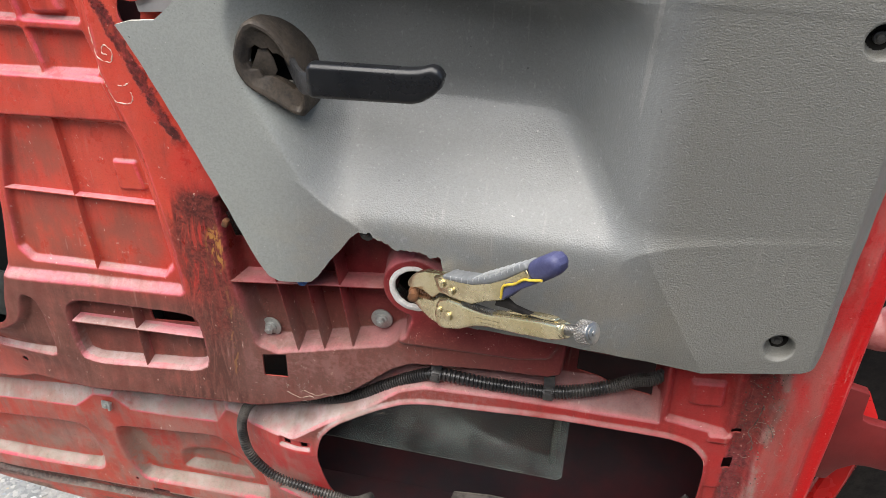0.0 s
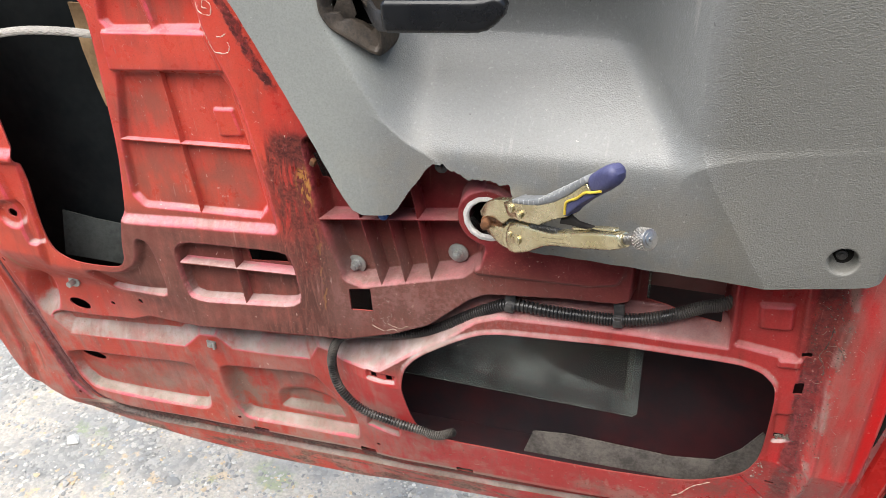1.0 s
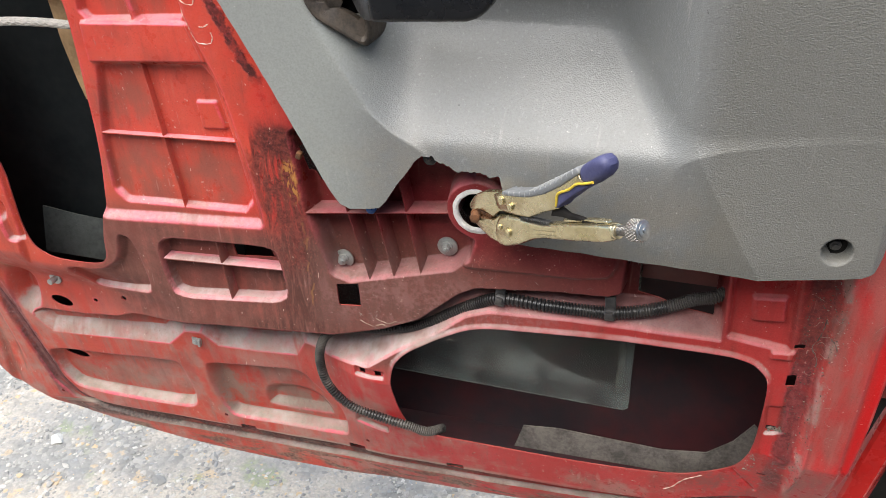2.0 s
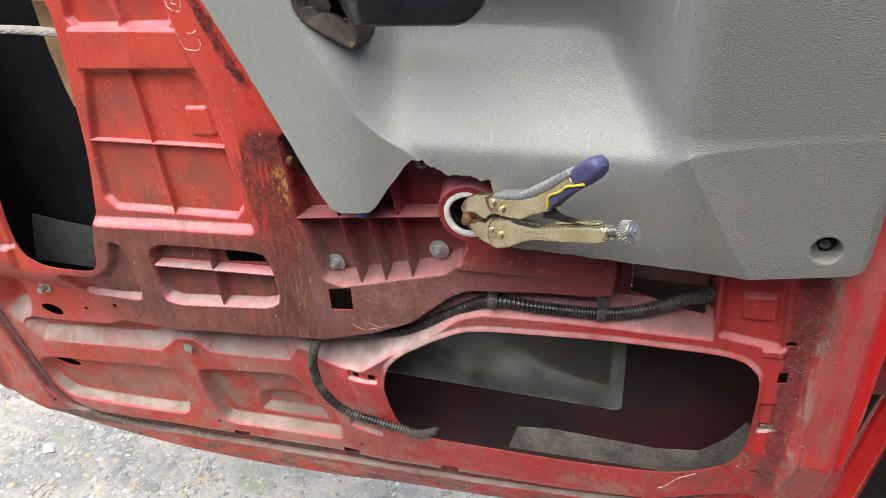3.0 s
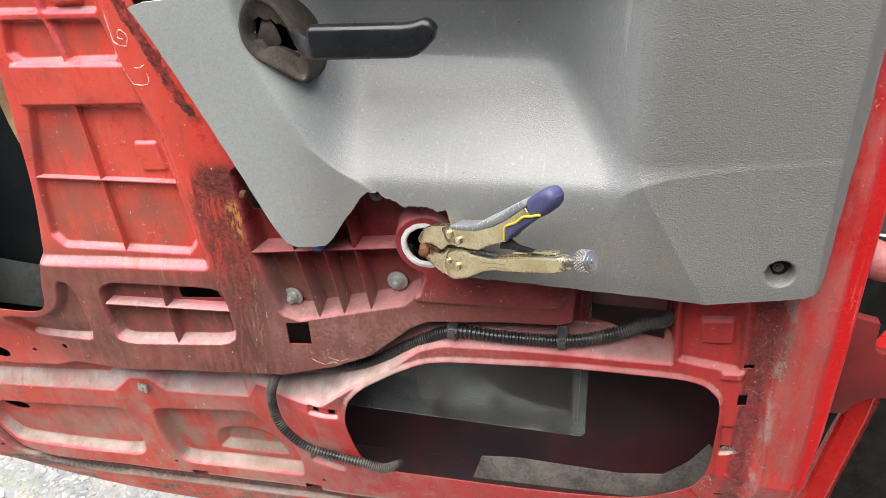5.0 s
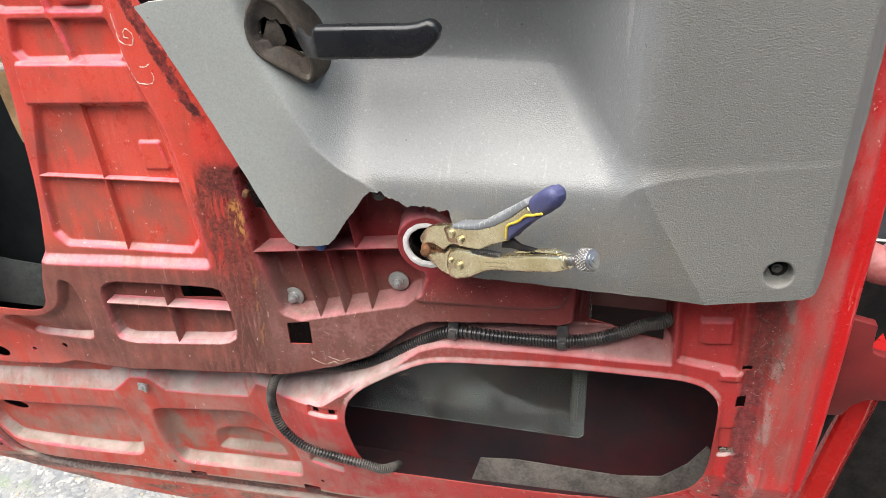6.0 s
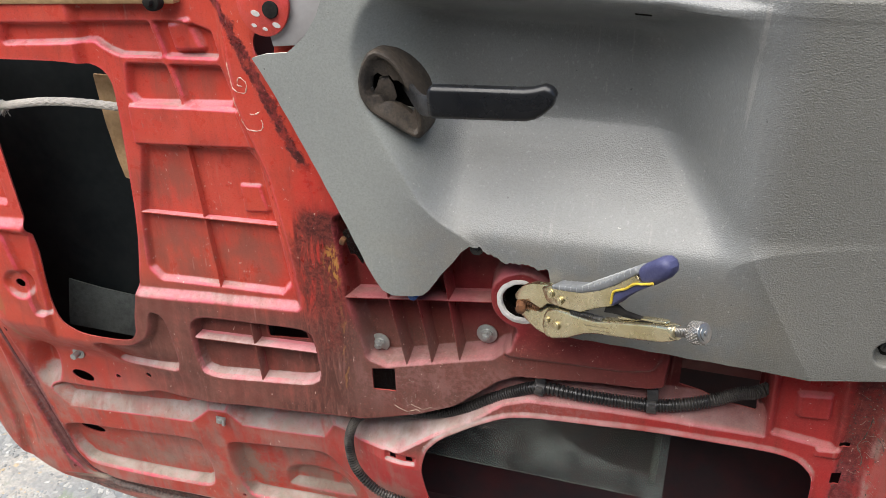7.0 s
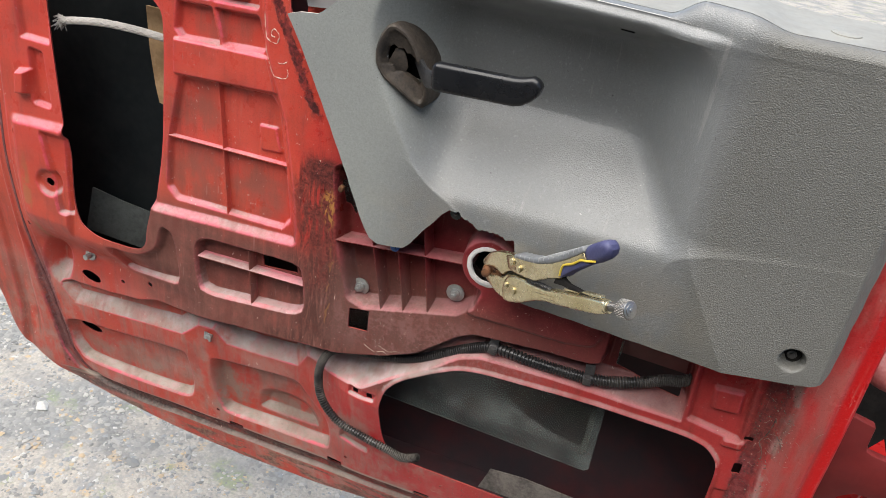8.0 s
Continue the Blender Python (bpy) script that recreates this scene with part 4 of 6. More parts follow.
def sheet_rib(a, b, front, back, thick, label=""):
    """A thin upright web from a to b on the door's face, its front edge softened."""
    (ax, az), (bx, bz) = a, b
    length, turn = math.hypot(bx - ax, bz - az), math.degrees(math.atan2(bz - az, bx - ax))
    bm = bmesh.new()
    half = thick / 2
    prof = [(-half * 2.2, back), (-half, back - 0.003), (-half, front + half), (-half * 0.4, front), (half * 0.4, front), (half, front + half), (half, back - 0.003), (half * 2.2, back)]
    rows = []
    for k in range(9):
        u = (k / 8 - 0.5) * length
        rows.append([bm.verts.new((u, y, w)) for w, y in prof])
    for p, q in zip(rows, rows[1:]):
        for i in range(len(prof) - 1):
            bm.faces.new((p[i], p[i + 1], q[i + 1], q[i]))
    bmesh.ops.recalc_face_normals(bm, faces=bm.faces)
    bmesh.ops.transform(bm, matrix=pose((ax + bx) / 2, 0, (az + bz) / 2, 0, -turn, 0), verts=bm.verts)
    return local(part("rib", bm, RED, door, label))


for a, b in (((0.012, 0.910), (0.047, 0.757)), ((0.050, 0.910), (0.079, 0.766)), ((0.084, 0.945), (0.113, 0.776))):
    sheet_rib(a, b, 0.002, 0.032, 0.0022)
sheet_rib((-0.030, 0.8465), (0.160, 0.8715), 0.001, 0.032, 0.0026)
sheet_rib((-0.249, 0.7477), (-0.071, 0.7577), 0.001, 0.020, 0.0032)
sheet_rib((-0.1645, 0.785), (-0.1565, 0.697), 0.002, 0.020, 0.0024)
sheet_rib((-0.307, 0.9185), (-0.109, 0.925), 0.0105, 0.022, 0.0028)
sheet_rib((-0.2225, 1.013), (-0.2055, 0.826), 0.0110, 0.022, 0.0022)


def outer_skin():
    """The outside sheet of the door, bowed outwards, joined to the hem."""
    local(tagged(pressed("outer_skin", -0.80, 0.650, 0.27, 1.215, 0.015, lambda X, Z: 0.113 + 0.045 * soft(depth_in(X, Z, OUTLINE) / 0.25), lambda X, Z: depth_in(X, Z, OUTLINE) - 0.003, SKIN_SHADED, door, 0.002),
                 "thin red outer door sheet seen from inside, shade put into its colour"))
    # the floor of the shell, darkened for shade, and a dark reinforcement along the skin
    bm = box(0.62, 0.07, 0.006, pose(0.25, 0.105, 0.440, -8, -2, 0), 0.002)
    local(part("shell_floor", bm, SKIN_SHADED, door, "bottom of the door shell, darkened for its shade"))
    pts = [(-0.165, -0.060), (-0.164, -0.010), (-0.150, 0.036), (-0.10, 0.042), (0.045, 0.040), (0.100, 0.049), (0.130, 0.075), (0.152, 0.108), (0.160, 0.100), (0.150, 0.02), (0.10, -0.03), (0.0, -0.060)]
    bm = plate(pts, 0.003, pose(0.374, 0.090, 0.447, 84, 0, 0), 0.001)
    local(part("inner_flange", bm, DIRT, door, "grey dirt-covered steel flange inside the door"))
    bm = box(0.19, 0.004, 0.15, pose(0.405, 0.092, 0.835, 4, 0, 0), 0.0015)
    local(part("reinforcement", bm, DARK_RED, door, "dark red plate behind the conduit opening"))
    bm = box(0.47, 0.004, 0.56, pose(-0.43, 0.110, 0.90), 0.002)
    local(part("black_backing_sheet", bm, BLACK_SHEET, door, "matt black sheet behind the access opening"))
    bm = plate([(-0.12, -0.05), (0.12, -0.05), (0.12, 0.008), (0.02, 0.012), (-0.06, 0.016), (-0.12, 0.022)], 0.004, pose(-0.405, 0.088, 0.722, 74, 0, 0), 0.001)
    local(part("shell_floor", bm, plain("dark_grey_green_sheet", (0.016, 0.020, 0.020), (0.046, 0.053, 0.050), 16, 0.8, grain=0.4, grain_scale=250), door, "dark grey-green sheet at the foot of the access opening"))
    bm = plate([(-0.012, -0.045), (0.05, -0.06), (0.05, 0.09), (-0.030, 0.09), (-0.026, 0.03), (-0.018, -0.02)], 0.004, pose(-0.345, 0.060, 0.985, 90, 0, 0), 0.001)
    local(part("felt_strip", bm, BROWN, door, "brown fibre strip beside the access opening"))


outer_skin()


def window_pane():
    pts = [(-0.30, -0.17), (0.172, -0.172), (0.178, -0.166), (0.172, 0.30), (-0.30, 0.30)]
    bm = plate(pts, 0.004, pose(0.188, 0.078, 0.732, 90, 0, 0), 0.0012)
    pane = part("window_glass", bm, GLASS, door, "lowered greenish window glass with dust and painted-on reflections")
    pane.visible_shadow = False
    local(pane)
    bm = box(0.009, 0.004, 0.30, pose(0.350, 0.0825, 0.735), 0.001)
    local(part("glass_edge_seal", bm, plain("dusty_seal", (0.020, 0.016, 0.013), (0.05, 0.04, 0.032), 60, 0.9), door, "dusty edge strip of the window glass"))


window_pane()


def flanged_bolt(x, y, z):
    bm = rod(0.0125, 0.0025, pose(x, y, z, 90, 0, 0), 28, 0.0006)
    washer = local(part("washer", bm, ZINC, door, "dull zinc washer"))
    bm = rod(0.0072, 0.003, pose(x, y - 0.0025, z, 90, 0, 0), 24, 0.0006)
    rod(0.0056, 0.007, pose(x, y - 0.006, z, 90, 15, 0), 6, 0.0006, bm=bm)
    rod(0.0028, 0.004, pose(x, y - 0.010, z, 90, 0, 0), 12, 0.0004, bm=bm)
    head = part("bolt", bm, ZINC, washer, "zinc hexagon flange nut")
    head.matrix_parent_inverse = washer.matrix_world.inverted()


bpy.context.view_layer.update()
flanged_bolt(0.0030, 0.0255, 0.7735)
flanged_bolt(0.1390, 0.0255, 0.8115)


def small_metal():
    y = float(door_face(np.array([-0.479]), np.array([0.6585]))[0])
    bm = rod(0.0100, 0.003, pose(-0.479, y - 0.001, 0.6585, 90, 0, 0), 20, 0.0006)
    rod(0.0052, 0.014, pose(-0.479, y - 0.007, 0.6585, 90, 0, 0), 6, 0.0006, bm=bm)
    local(part("stud", bm, ZINC, door, "rust-flecked stud with nut"))
    bm = box(0.015, 0.003, 0.013, pose(-0.249, 0.026, 0.590, 0, 4, 0), 0.001)
    box(0.004, 0.006, 0.012, pose(-0.243, 0.024, 0.590, 0, 4, 0), 0.001, bm=bm)
    rod(0.0036, 0.005, pose(-0.250, 0.024, 0.590, 90, 0, 0), 12, 0.0006, bm=bm)
    local(part("clip_nut", bm, ZINC, door, "small square clip nut"))
    bm = bmesh.new()
    n = 72
    rings = []
    for r, y in ((0.0217, -0.0030), (0.0218, -0.0068), (0.0232, -0.0078), (0.0262, -0.0077), (0.0278, -0.0066), (0.0284, -0.0045)):
        turns = np.linspace(0, 2 * math.pi, n, endpoint=False)
        R = r + 0.0002 * np.sin(5 * turns) + 0.0002 * np.sin(13 * turns + 1)
        rings.append([bm.verts.new((0.184 + q * math.cos(a), y, 0.881 + q * math.sin(a))) for q, a in zip(R, turns)])
    for a, b in zip(rings, rings[1:]):
        for k in range(n):
            bm.faces.new((a[k], b[k], b[(k + 1) % n], a[(k + 1) % n]))
    local(part("sealer_ring", bm, WHITE_SEAL, door, "white sealer ring round the spindle hole"))
    bm = rod(0.030, 0.05, pose(0.184, 0.050, 0.881, 90, 0, 0), 30)
    bmesh.ops.delete(bm, geom=[f for f in bm.faces if f.calc_center_median().y < 0.03 and len(f.verts) > 6], context='FACES')
    local(part("regulator_housing", bm, DARK_HOLE, door, "dark housing behind the spindle hole"))
    bm = rod(0.0055, 0.05, pose(0.187, -0.004, 0.885, 90, 0, 0), 20, 0.001)
    rod(0.0070, 0.012, pose(0.187, -0.014, 0.885, 90, 0, 0), 22, 0.0015, bm=bm)
    rod(0.0042, 0.003, pose(0.187, -0.021, 0.885, 90, 0, 0), 18, 0.0006, bm=bm)
    local(part("regulator_spindle", bm, RUSTY, door, "rusty window regulator spindle"))
    # red plate with holes at the panel's upper corner and the brown sill board
    bm = plate([(0.029 * math.cos(a), 0.034 * math.sin(a)) for a in [2 * math.pi * k / 32 for k in range(32)]], 0.004, pose(-0.090, -0.014, 1.187, 90, 0, 0), 0.001)
    plate_part = local(part("mounting_plate", bm, RED, door, "chipped red mounting plate"))
    bm = rod(0.0085, 0.004, pose(-0.081, -0.0170, 1.1805, 90, 0, 0), 24, 0.0008)
    local(part("grommet", bm, DARK_HOLE, door, "black rubber grommet"))
    bare = plain("bare_primer", (0.45, 0.43, 0.41), (0.62, 0.60, 0.57), 90, 0.7)
    for x, z, w in ((-0.0985, 1.1760, 0.0050), (-0.0760, 1.1655, 0.0045), (-0.0890, 1.1610, 0.0028), (-0.1010, 1.1640, 0.0030)):
        bm = rod(w, 0.0008, pose(x, -0.0164, z, 90, 20, 0) @ Matrix.Diagonal((1.0, 0.55, 1.0, 1)), 14)
        chip = part("paint_chip", bm, bare, plate_part, "pale bare patch in the paint")
        chip.matrix_parent_inverse = plate_part.matrix_world.inverted()
    bm = box(0.42, 0.04, 0.022, pose(-0.41, 0.016, 1.1775, 0, -3, 0), 0.004)
    local(part("sill_board", bm, BROWN, door, "brown fibre board along the window sill"))
    bm = rod(0.010, 0.012, pose(-0.222, -0.008, 1.1805, 90, 0, 0), 20, 0.002)
    rod(0.005, 0.010, pose(-0.222, -0.016, 1.1805, 90, 0, 0), 6, 0.001, bm=bm)
    local(part("sill_screw", bm, DARK_HOLE, door, "dark screw in the sill board"))


small_metal()


def glue_trails():
    """Dried pale glue trails on the paint, and the white crack at the lower opening's corner."""
    pale = plain("dried_glue", (0.50, 0.30, 0.24), (0.66, 0.50, 0.42), 90, 0.7, grain=0.3)
    lines = [[(-0.152, 1.118), (-0.148, 1.103), (-0.1443, 1.0906), (-0.1311, 1.087), (-0.1279, 1.098), (-0.1357, 1.1036), (-0.1385, 1.0957), (-0.133, 1.094)],
             [(-0.148, 1.080), (-0.1451, 1.0716), (-0.1389, 1.0529), (-0.1312, 1.0456), (-0.1173, 1.0459), (-0.1131, 1.0521), (-0.114, 1.058)],
             [(-0.1272, 1.0636), (-0.121, 1.0640), (-0.1147, 1.0679)],
             [(0.028, 0.700), (0.045, 0.694), (0.058, 0.699), (0.072, 0.693), (0.088, 0.700), (0.101, 0.697), (0.112, 0.706)],
             [(0.050, 0.706), (0.066, 0.702), (0.078, 0.707), (0.094, 0.703)],
             [(0.554, 0.800), (0.553, 0.785), (0.551, 0.774), (0.547, 0.762), (0.554, 0.748), (0.555, 0.737)],
             [(0.560, 0.783), (0.566, 0.776), (0.569, 0.768)]]
    grimy = plain("grimy_glue", (0.20, 0.12, 0.09), (0.42, 0.30, 0.23), 90, 0.8, grain=0.3)
    dark = plain("dirty_glue", (0.05, 0.03, 0.025), (0.20, 0.13, 0.11), 90, 0.85, grain=0.4)
    for k, line in enumerate(lines):
        pts = spline([(x, 0, z) for x, z in line], 12 * len(line))
        y = door_face(np.array([p.x for p in pts]), np.array([p.z for p in pts]))
        way = [Vector((p.x + 0.0002 * math.sin(0.9 * i), v + 0.0001, p.z + 0.0002 * math.sin(0.7 * i + 1))) for i, (p, v) in enumerate(zip(pts, y))]
        bm = tube(way, lambda i: 0.0006 + 0.0002 * math.sin(i * 0.7) + 0.0002 * math.sin(i * 0.31), 6)
        local(part("glue_trail", bm, dark if k > 4 else grimy if k > 2 else pale, door, "dirty curled glue thread" if k > 2 else "dried pale glue trail on the paint"))
    pts = spline([(0.466, 0, 0.530), (0.456, 0, 0.520), (0.449, 0, 0.514), (0.440, 0, 0.500), (0.434, 0, 0.488), (0.424, 0, 0.478)], 40)
    y = door_face(np.array([p.x for p in pts]), np.array([p.z for p in pts]))
    bm = tube([Vector((p.x, v - 0.0002, p.z)) for p, v in zip(pts, y)], lambda i: 0.0007 + 0.0003 * math.sin(i * 0.9), 7)
    local(part("sealer_crack", bm, pale, door, "white cracked sealer at the opening's corner"))


glue_trails()


def seal_remnant():
    path = spline([(-0.608, 0, 1.215), (-0.605, 0, 0.95), (-0.601, 0, 0.66), (-0.587, 0, 0.56), (-0.576, 0, 0.48), (-0.567, 0, 0.425), (-0.545, 0, 0.388), (-0.50, 0, 0.369), (-0.42, 0, 0.370), (-0.36, 0, 0.382), (-0.076, 0, 0.402), (0.111, 0, 0.411), (0.281, 0, 0.428), (0.42, 0, 0.449), (0.515, 0, 0.500)], 420)
    X, Z = np.array([p.x for p in path]), np.array([p.z for p in path])
    Y = door_face(X, Z)
    bm = bmesh.new()
    count = len(path)
    tx, tz = np.gradient(X), np.gradient(Z)
    size = np.hypot(tx, tz)
    nx, nz = -tz / size, tx / size
    drop = 0.012 * soft((X + 0.40) / 0.05)
    half = np.array([0.0032 + 0.0009 * noise.noise(Vector((i * 0.11, 0, 7))) for i in range(count)])
    rows = []
    for u in (-1.0, -0.5, 0.0, 0.5, 1.0):
        w = half * u + np.array([0.0005 * noise.noise(Vector((i * 0.45, u * 3, 2))) for i in range(count)])
        xs, zs = X + nx * w, Z - drop + nz * w
        lift = np.array([0.0006 * noise.noise(Vector((i * 0.5, u * 2, 5))) for i in range(count)])
        ys = door_face(xs, zs) - (0.0010 + lift if abs(u) < 1 else -0.0006)
        rows.append([bm.verts.new(p) for p in zip(xs, ys, zs)])
    for a, b in zip(rows, rows[1:]):
        for i in range(count - 1):
            bm.faces.new((a[i], a[i + 1], b[i + 1], b[i]))
    bmesh.ops.recalc_face_normals(bm, faces=bm.faces)
    local(part("weatherstrip_remnant", bm, plain("old_seal_glue", (0.10, 0.030, 0.033), (0.24, 0.10, 0.095), 45, 0.9, grain=0.6, grain_scale=300), door, "torn remains of the weatherstrip glue"))


seal_remnant()


def seam_debris():
    """Curled threads, crumbs and old sealer left in the hinge seam and under the middle face."""
    rng = random.Random(21)
    thread = plain("dusty_thread", (0.14, 0.10, 0.085), (0.36, 0.28, 0.23), 90, 0.9, grain=0.3)
    crumb = plain("dark_crumbs", (0.045, 0.030, 0.026), (0.17, 0.11, 0.09), 120, 0.95, grain=0.6)

    def lay(points, lift):
        X, Z = np.array([p[0] for p in points]), np.array([p[1] for p in points])
        return [Vector((x, y - lift, z)) for x, y, z in zip(X, door_face(X, Z), Z)]

    def threads(count, x0, x1, z0, z1, size, thick):
        bm = bmesh.new()
        for _ in range(count):
            x, z, a = rng.uniform(x0, x1), rng.uniform(z0, z1), rng.uniform(0, 6.28)
            bend, length = rng.uniform(-2.6, 2.6), size * rng.uniform(0.4, 1.0)
            pts = []
            for k in range(9):
                pts.append((x, z))
                a += bend / 9 + rng.uniform(-0.3, 0.3)
                x, z = x + math.cos(a) * length / 9, z + math.sin(a) * length / 9
            tube(lay(pts, thick * rng.uniform(0.6, 2.2)), thick, 5, bm=bm)
        return bm

    def crumbs(count, x0, x1, z0, z1, big):
        bm = bmesh.new()
        for _ in range(count):
            p = lay([(rng.uniform(x0, x1), rng.uniform(z0, z1))], 0.0002)[0]
            r = big * rng.uniform(0.3, 1.0)
            m = Matrix.Translation(p) @ pose(0, 0, 0, rng.uniform(0, 90), rng.uniform(0, 90), 0) @ Matrix.Diagonal((r, r * 0.7, r * rng.uniform(0.5, 1.4), 1))
            bmesh.ops.create_icosphere(bm, subdivisions=1, radius=1.0, matrix=m)
        return bm

    def stuff(name, bm, material, owner, label):
        local(tagged(part(name, bm, material, owner, label), kind="stuff"))

    stuff("seam_lint", threads(9, 0.545, 0.563, 0.720, 0.830, 0.018, 0.00021), thread, door, "curled dusty threads caught in the hinge seam")
    stuff("seam_lint", threads(12, 0.550, 0.600, 0.640, 0.868, 0.018, 0.00011), thread, door, "fine dusty hairs along the hinge edge")
    stuff("sealer_lint", threads(34, 0.030, 0.160, 0.690, 0.752, 0.009, 0.00019), thread, door, "tiny curls of dried sealer on the grimy face")
    stuff("sealer_lint", threads(20, 0.170, 0.330, 0.765, 0.800, 0.008, 0.00018), thread, door, "tiny curls of dried sealer under the trim")
    stuff("seam_dirt", crumbs(290, 0.532, 0.566, 0.540, 0.900, 0.0011), crumb, door, "dark crumbs of old sealer in the hinge seam")
    stuff("seam_dirt", crumbs(26, 0.508, 0.520, 0.560, 0.600, 0.0015), thread, door, "grey flakes of old sealer at the corner")
    stuff("seam_dirt", crumbs(90, 0.552, 0.572, 0.560, 0.880, 0.0012), thread, door, "pale dusty crumbs along the hinge ridge")
    stuff("seam_dirt", crumbs(110, 0.060, 0.470, 0.446, 0.482, 0.0009), crumb, door, "dark grit under the lower opening")
    stuff("sealer_lint", threads(22, 0.060, 0.460, 0.446, 0.486, 0.010, 0.00018), thread, door, "tiny dusty curls under the lower opening")
    stuff("clip_remains", crumbs(26, 0.524, 0.540, 0.6365, 0.6425, 0.0022), plain("dusty_clip", (0.13, 0.105, 0.085), (0.30, 0.26, 0.22), 90, 0.8, grain=0.4), door, "dusty remains of a broken clip in its hole")


seam_debris()


def small_clips():
    bm = rod(0.0075, 0.006, pose(0.1325, -0.006, 0.9395, 90, 0, 0), 18, 0.001)
    rod(0.003, 0.010, pose(0.1325, -0.011, 0.9420, 60, 0, 0), 10, 0.0006, bm=bm)
    local(part("trim_clip", bm, CLIP, door, "pale broken trim clip"))
    bm = rod(0.0060, 0.008, pose(0.0575, -0.002, 0.8665, 90, 0, 0), 18, 0.0012)
    rod(0.003, 0.003, pose(0.0575, -0.007, 0.8665, 90, 0, 0), 12, bm=bm)
    local(part("trim_clip", bm, BLUE_CLIP, door, "blue plastic trim clip"))
    bm = box(0.007, 0.008, 0.009, pose(-0.026, -0.002, 0.924, 0, 20, 0), 0.002)
    local(part("lock_clip", bm, RUSTY, door, "rusty lock rod clip"))


small_clips()

# ---- the trim panel ----
TRIM_EDGE = [(-0.106, 1.131), (-0.090, 1.105), (-0.043, 1.016), (-0.011, 0.950), (0.017, 0.892), (0.027, 0.877), (0.038, 0.872), (0.062, 0.875), (0.074, 0.878), (0.083, 0.887), (0.095, 0.907),
             (0.106, 0.921), (0.119, 0.940), (0.128, 0.949), (0.142, 0.948), (0.154, 0.941), (0.166, 0.937), (0.180, 0.940), (0.196, 0.937), (0.214, 0.936), (0.219, 0.925), (0.215, 0.90), (0.206, 0.872), (0.209, 0.857),
             (0.277, 0.862), (0.361, 0.866), (0.436, 0.871), (0.470, 0.872), (0.522, 0.877), (0.562, 0.882), (0.572, 0.888), (0.577, 0.902), (0.583, 1.05), (0.583, 1.25),
             (-0.019, 1.25), (-0.022, 1.20), (-0.030, 1.178), (-0.046, 1.155), (-0.066, 1.139), (-0.090, 1.137)]
def trim_front(X, Z):
    crease = 0.391 + 0.0806 * eased((1.006 - Z) / 0.132, 0.16)
    left = -0.020 - 0.038 * clamp01((X - 0.08) / (crease - 0.08)) ** 1.4
    right = -0.058 + 0.16 * (X - crease) - 0.34 * (X - crease) ** 2
    k = soft((X - crease + 0.0012) / 0.0024)
    f = left + (right - left) * k
    # gentle fall towards the free edges
    f = f + 0.002 * soft((0.9 - Z) / 0.05)
    return f + 0.012 * soft((X - 0.567) / 0.016)


def small_of(a, b, k):
    h = clamp01(0.5 + 0.5 * (b - a) / k)
    return b + (a - b) * h - k * h * (1 - h)


def eased(d, w):
    """The positive part of a distance, rounded over a width at nought."""
    return 0.5 * (d + np.sqrt(d * d + w * w))


def pocket_left(Z):
    """Where the pull pocket's left edge runs, height by height."""
    zs = [0.93, 0.948, 0.961, 0.984, 1.028, 1.0655, 1.108, 1.134, 1.16, 1.19, 1.21]
    xs = [0.140, 0.118, 0.098, 0.0775, 0.0495, 0.0275, 0.0080, 0.0030, 0.006, 0.020, 0.045]
    return sum(np.interp(Z + u, zs, xs) for u in (-0.012, -0.006, 0.0, 0.006, 0.012)) / 5


def trim_face(X, Z):
    f = trim_front(X, Z)
    to_left = eased((X - pocket_left(Z)) * 0.86, 0.0030) / 0.050
    arc = clamp01((Z - 1.146) / 0.056)
    to_right = eased(0.3895 - 0.056 * (1 - np.sqrt(1 - arc * arc)) - X, 0.016) / 0.085
    to_foot = eased(Z - 0.960 - 0.09 * (X - 0.11), 0.009) / 0.099
    to_top = eased(1.201 - Z, 0.012) / 0.024
    m = small_of(small_of(to_left, to_foot, 0.50), small_of(to_right, to_top, 0.24), 0.24)
    m = small_of(m, np.ones_like(m), 0.30)
    back = 0.070 - 0.30 * np.maximum(0.0, Z - 1.070)
    y = f + (back - f) * clamp01(m)
    # screw wells
    for x, z in TRIM_SCREWS:
        y = y + 0.017 * soft((0.0140 - np.hypot(X - x, Z - z)) / 0.004)
    # rounded shoulder along the top
    return y + 0.010 * soft((Z - 1.203) / 0.014) ** 2 * (1 - soft((X - 0.345) / 0.05))


TRIM_SCREWS = [(0.5355, 0.9075), (0.5415, 1.1880)]
BEZEL_EDGE = rounded([(0.0265, 1.147), (0.0400, 1.143), (0.051, 1.134), (0.061, 1.122), (0.068, 1.110), (0.073, 1.096), (0.077, 1.079), (0.077, 1.065), (0.072, 1.0575), (0.062, 1.060), (0.040, 1.071), (0.018, 1.083), (0.008, 1.098), (0.0065, 1.114), (0.011, 1.131), (0.018, 1.143)], 1)


def trim_metal(X, Z):
    H = np.minimum(depth_in(X, Z, TRIM_EDGE), 0.012 - depth_in(X, Z, BEZEL_EDGE))
    ragged = 0.0017 * np.sin(260 * X + 2 * np.sin(90 * X)) + 0.0010 * np.sin(710 * X + 1.0) * np.sin(230 * X)
    return H + np.where((X > 0.137) & (X < 0.222) & (Z > 0.90) & (Z < 0.96), ragged, 0.0004 * np.sin(160 * X) * np.sin(140 * Z))


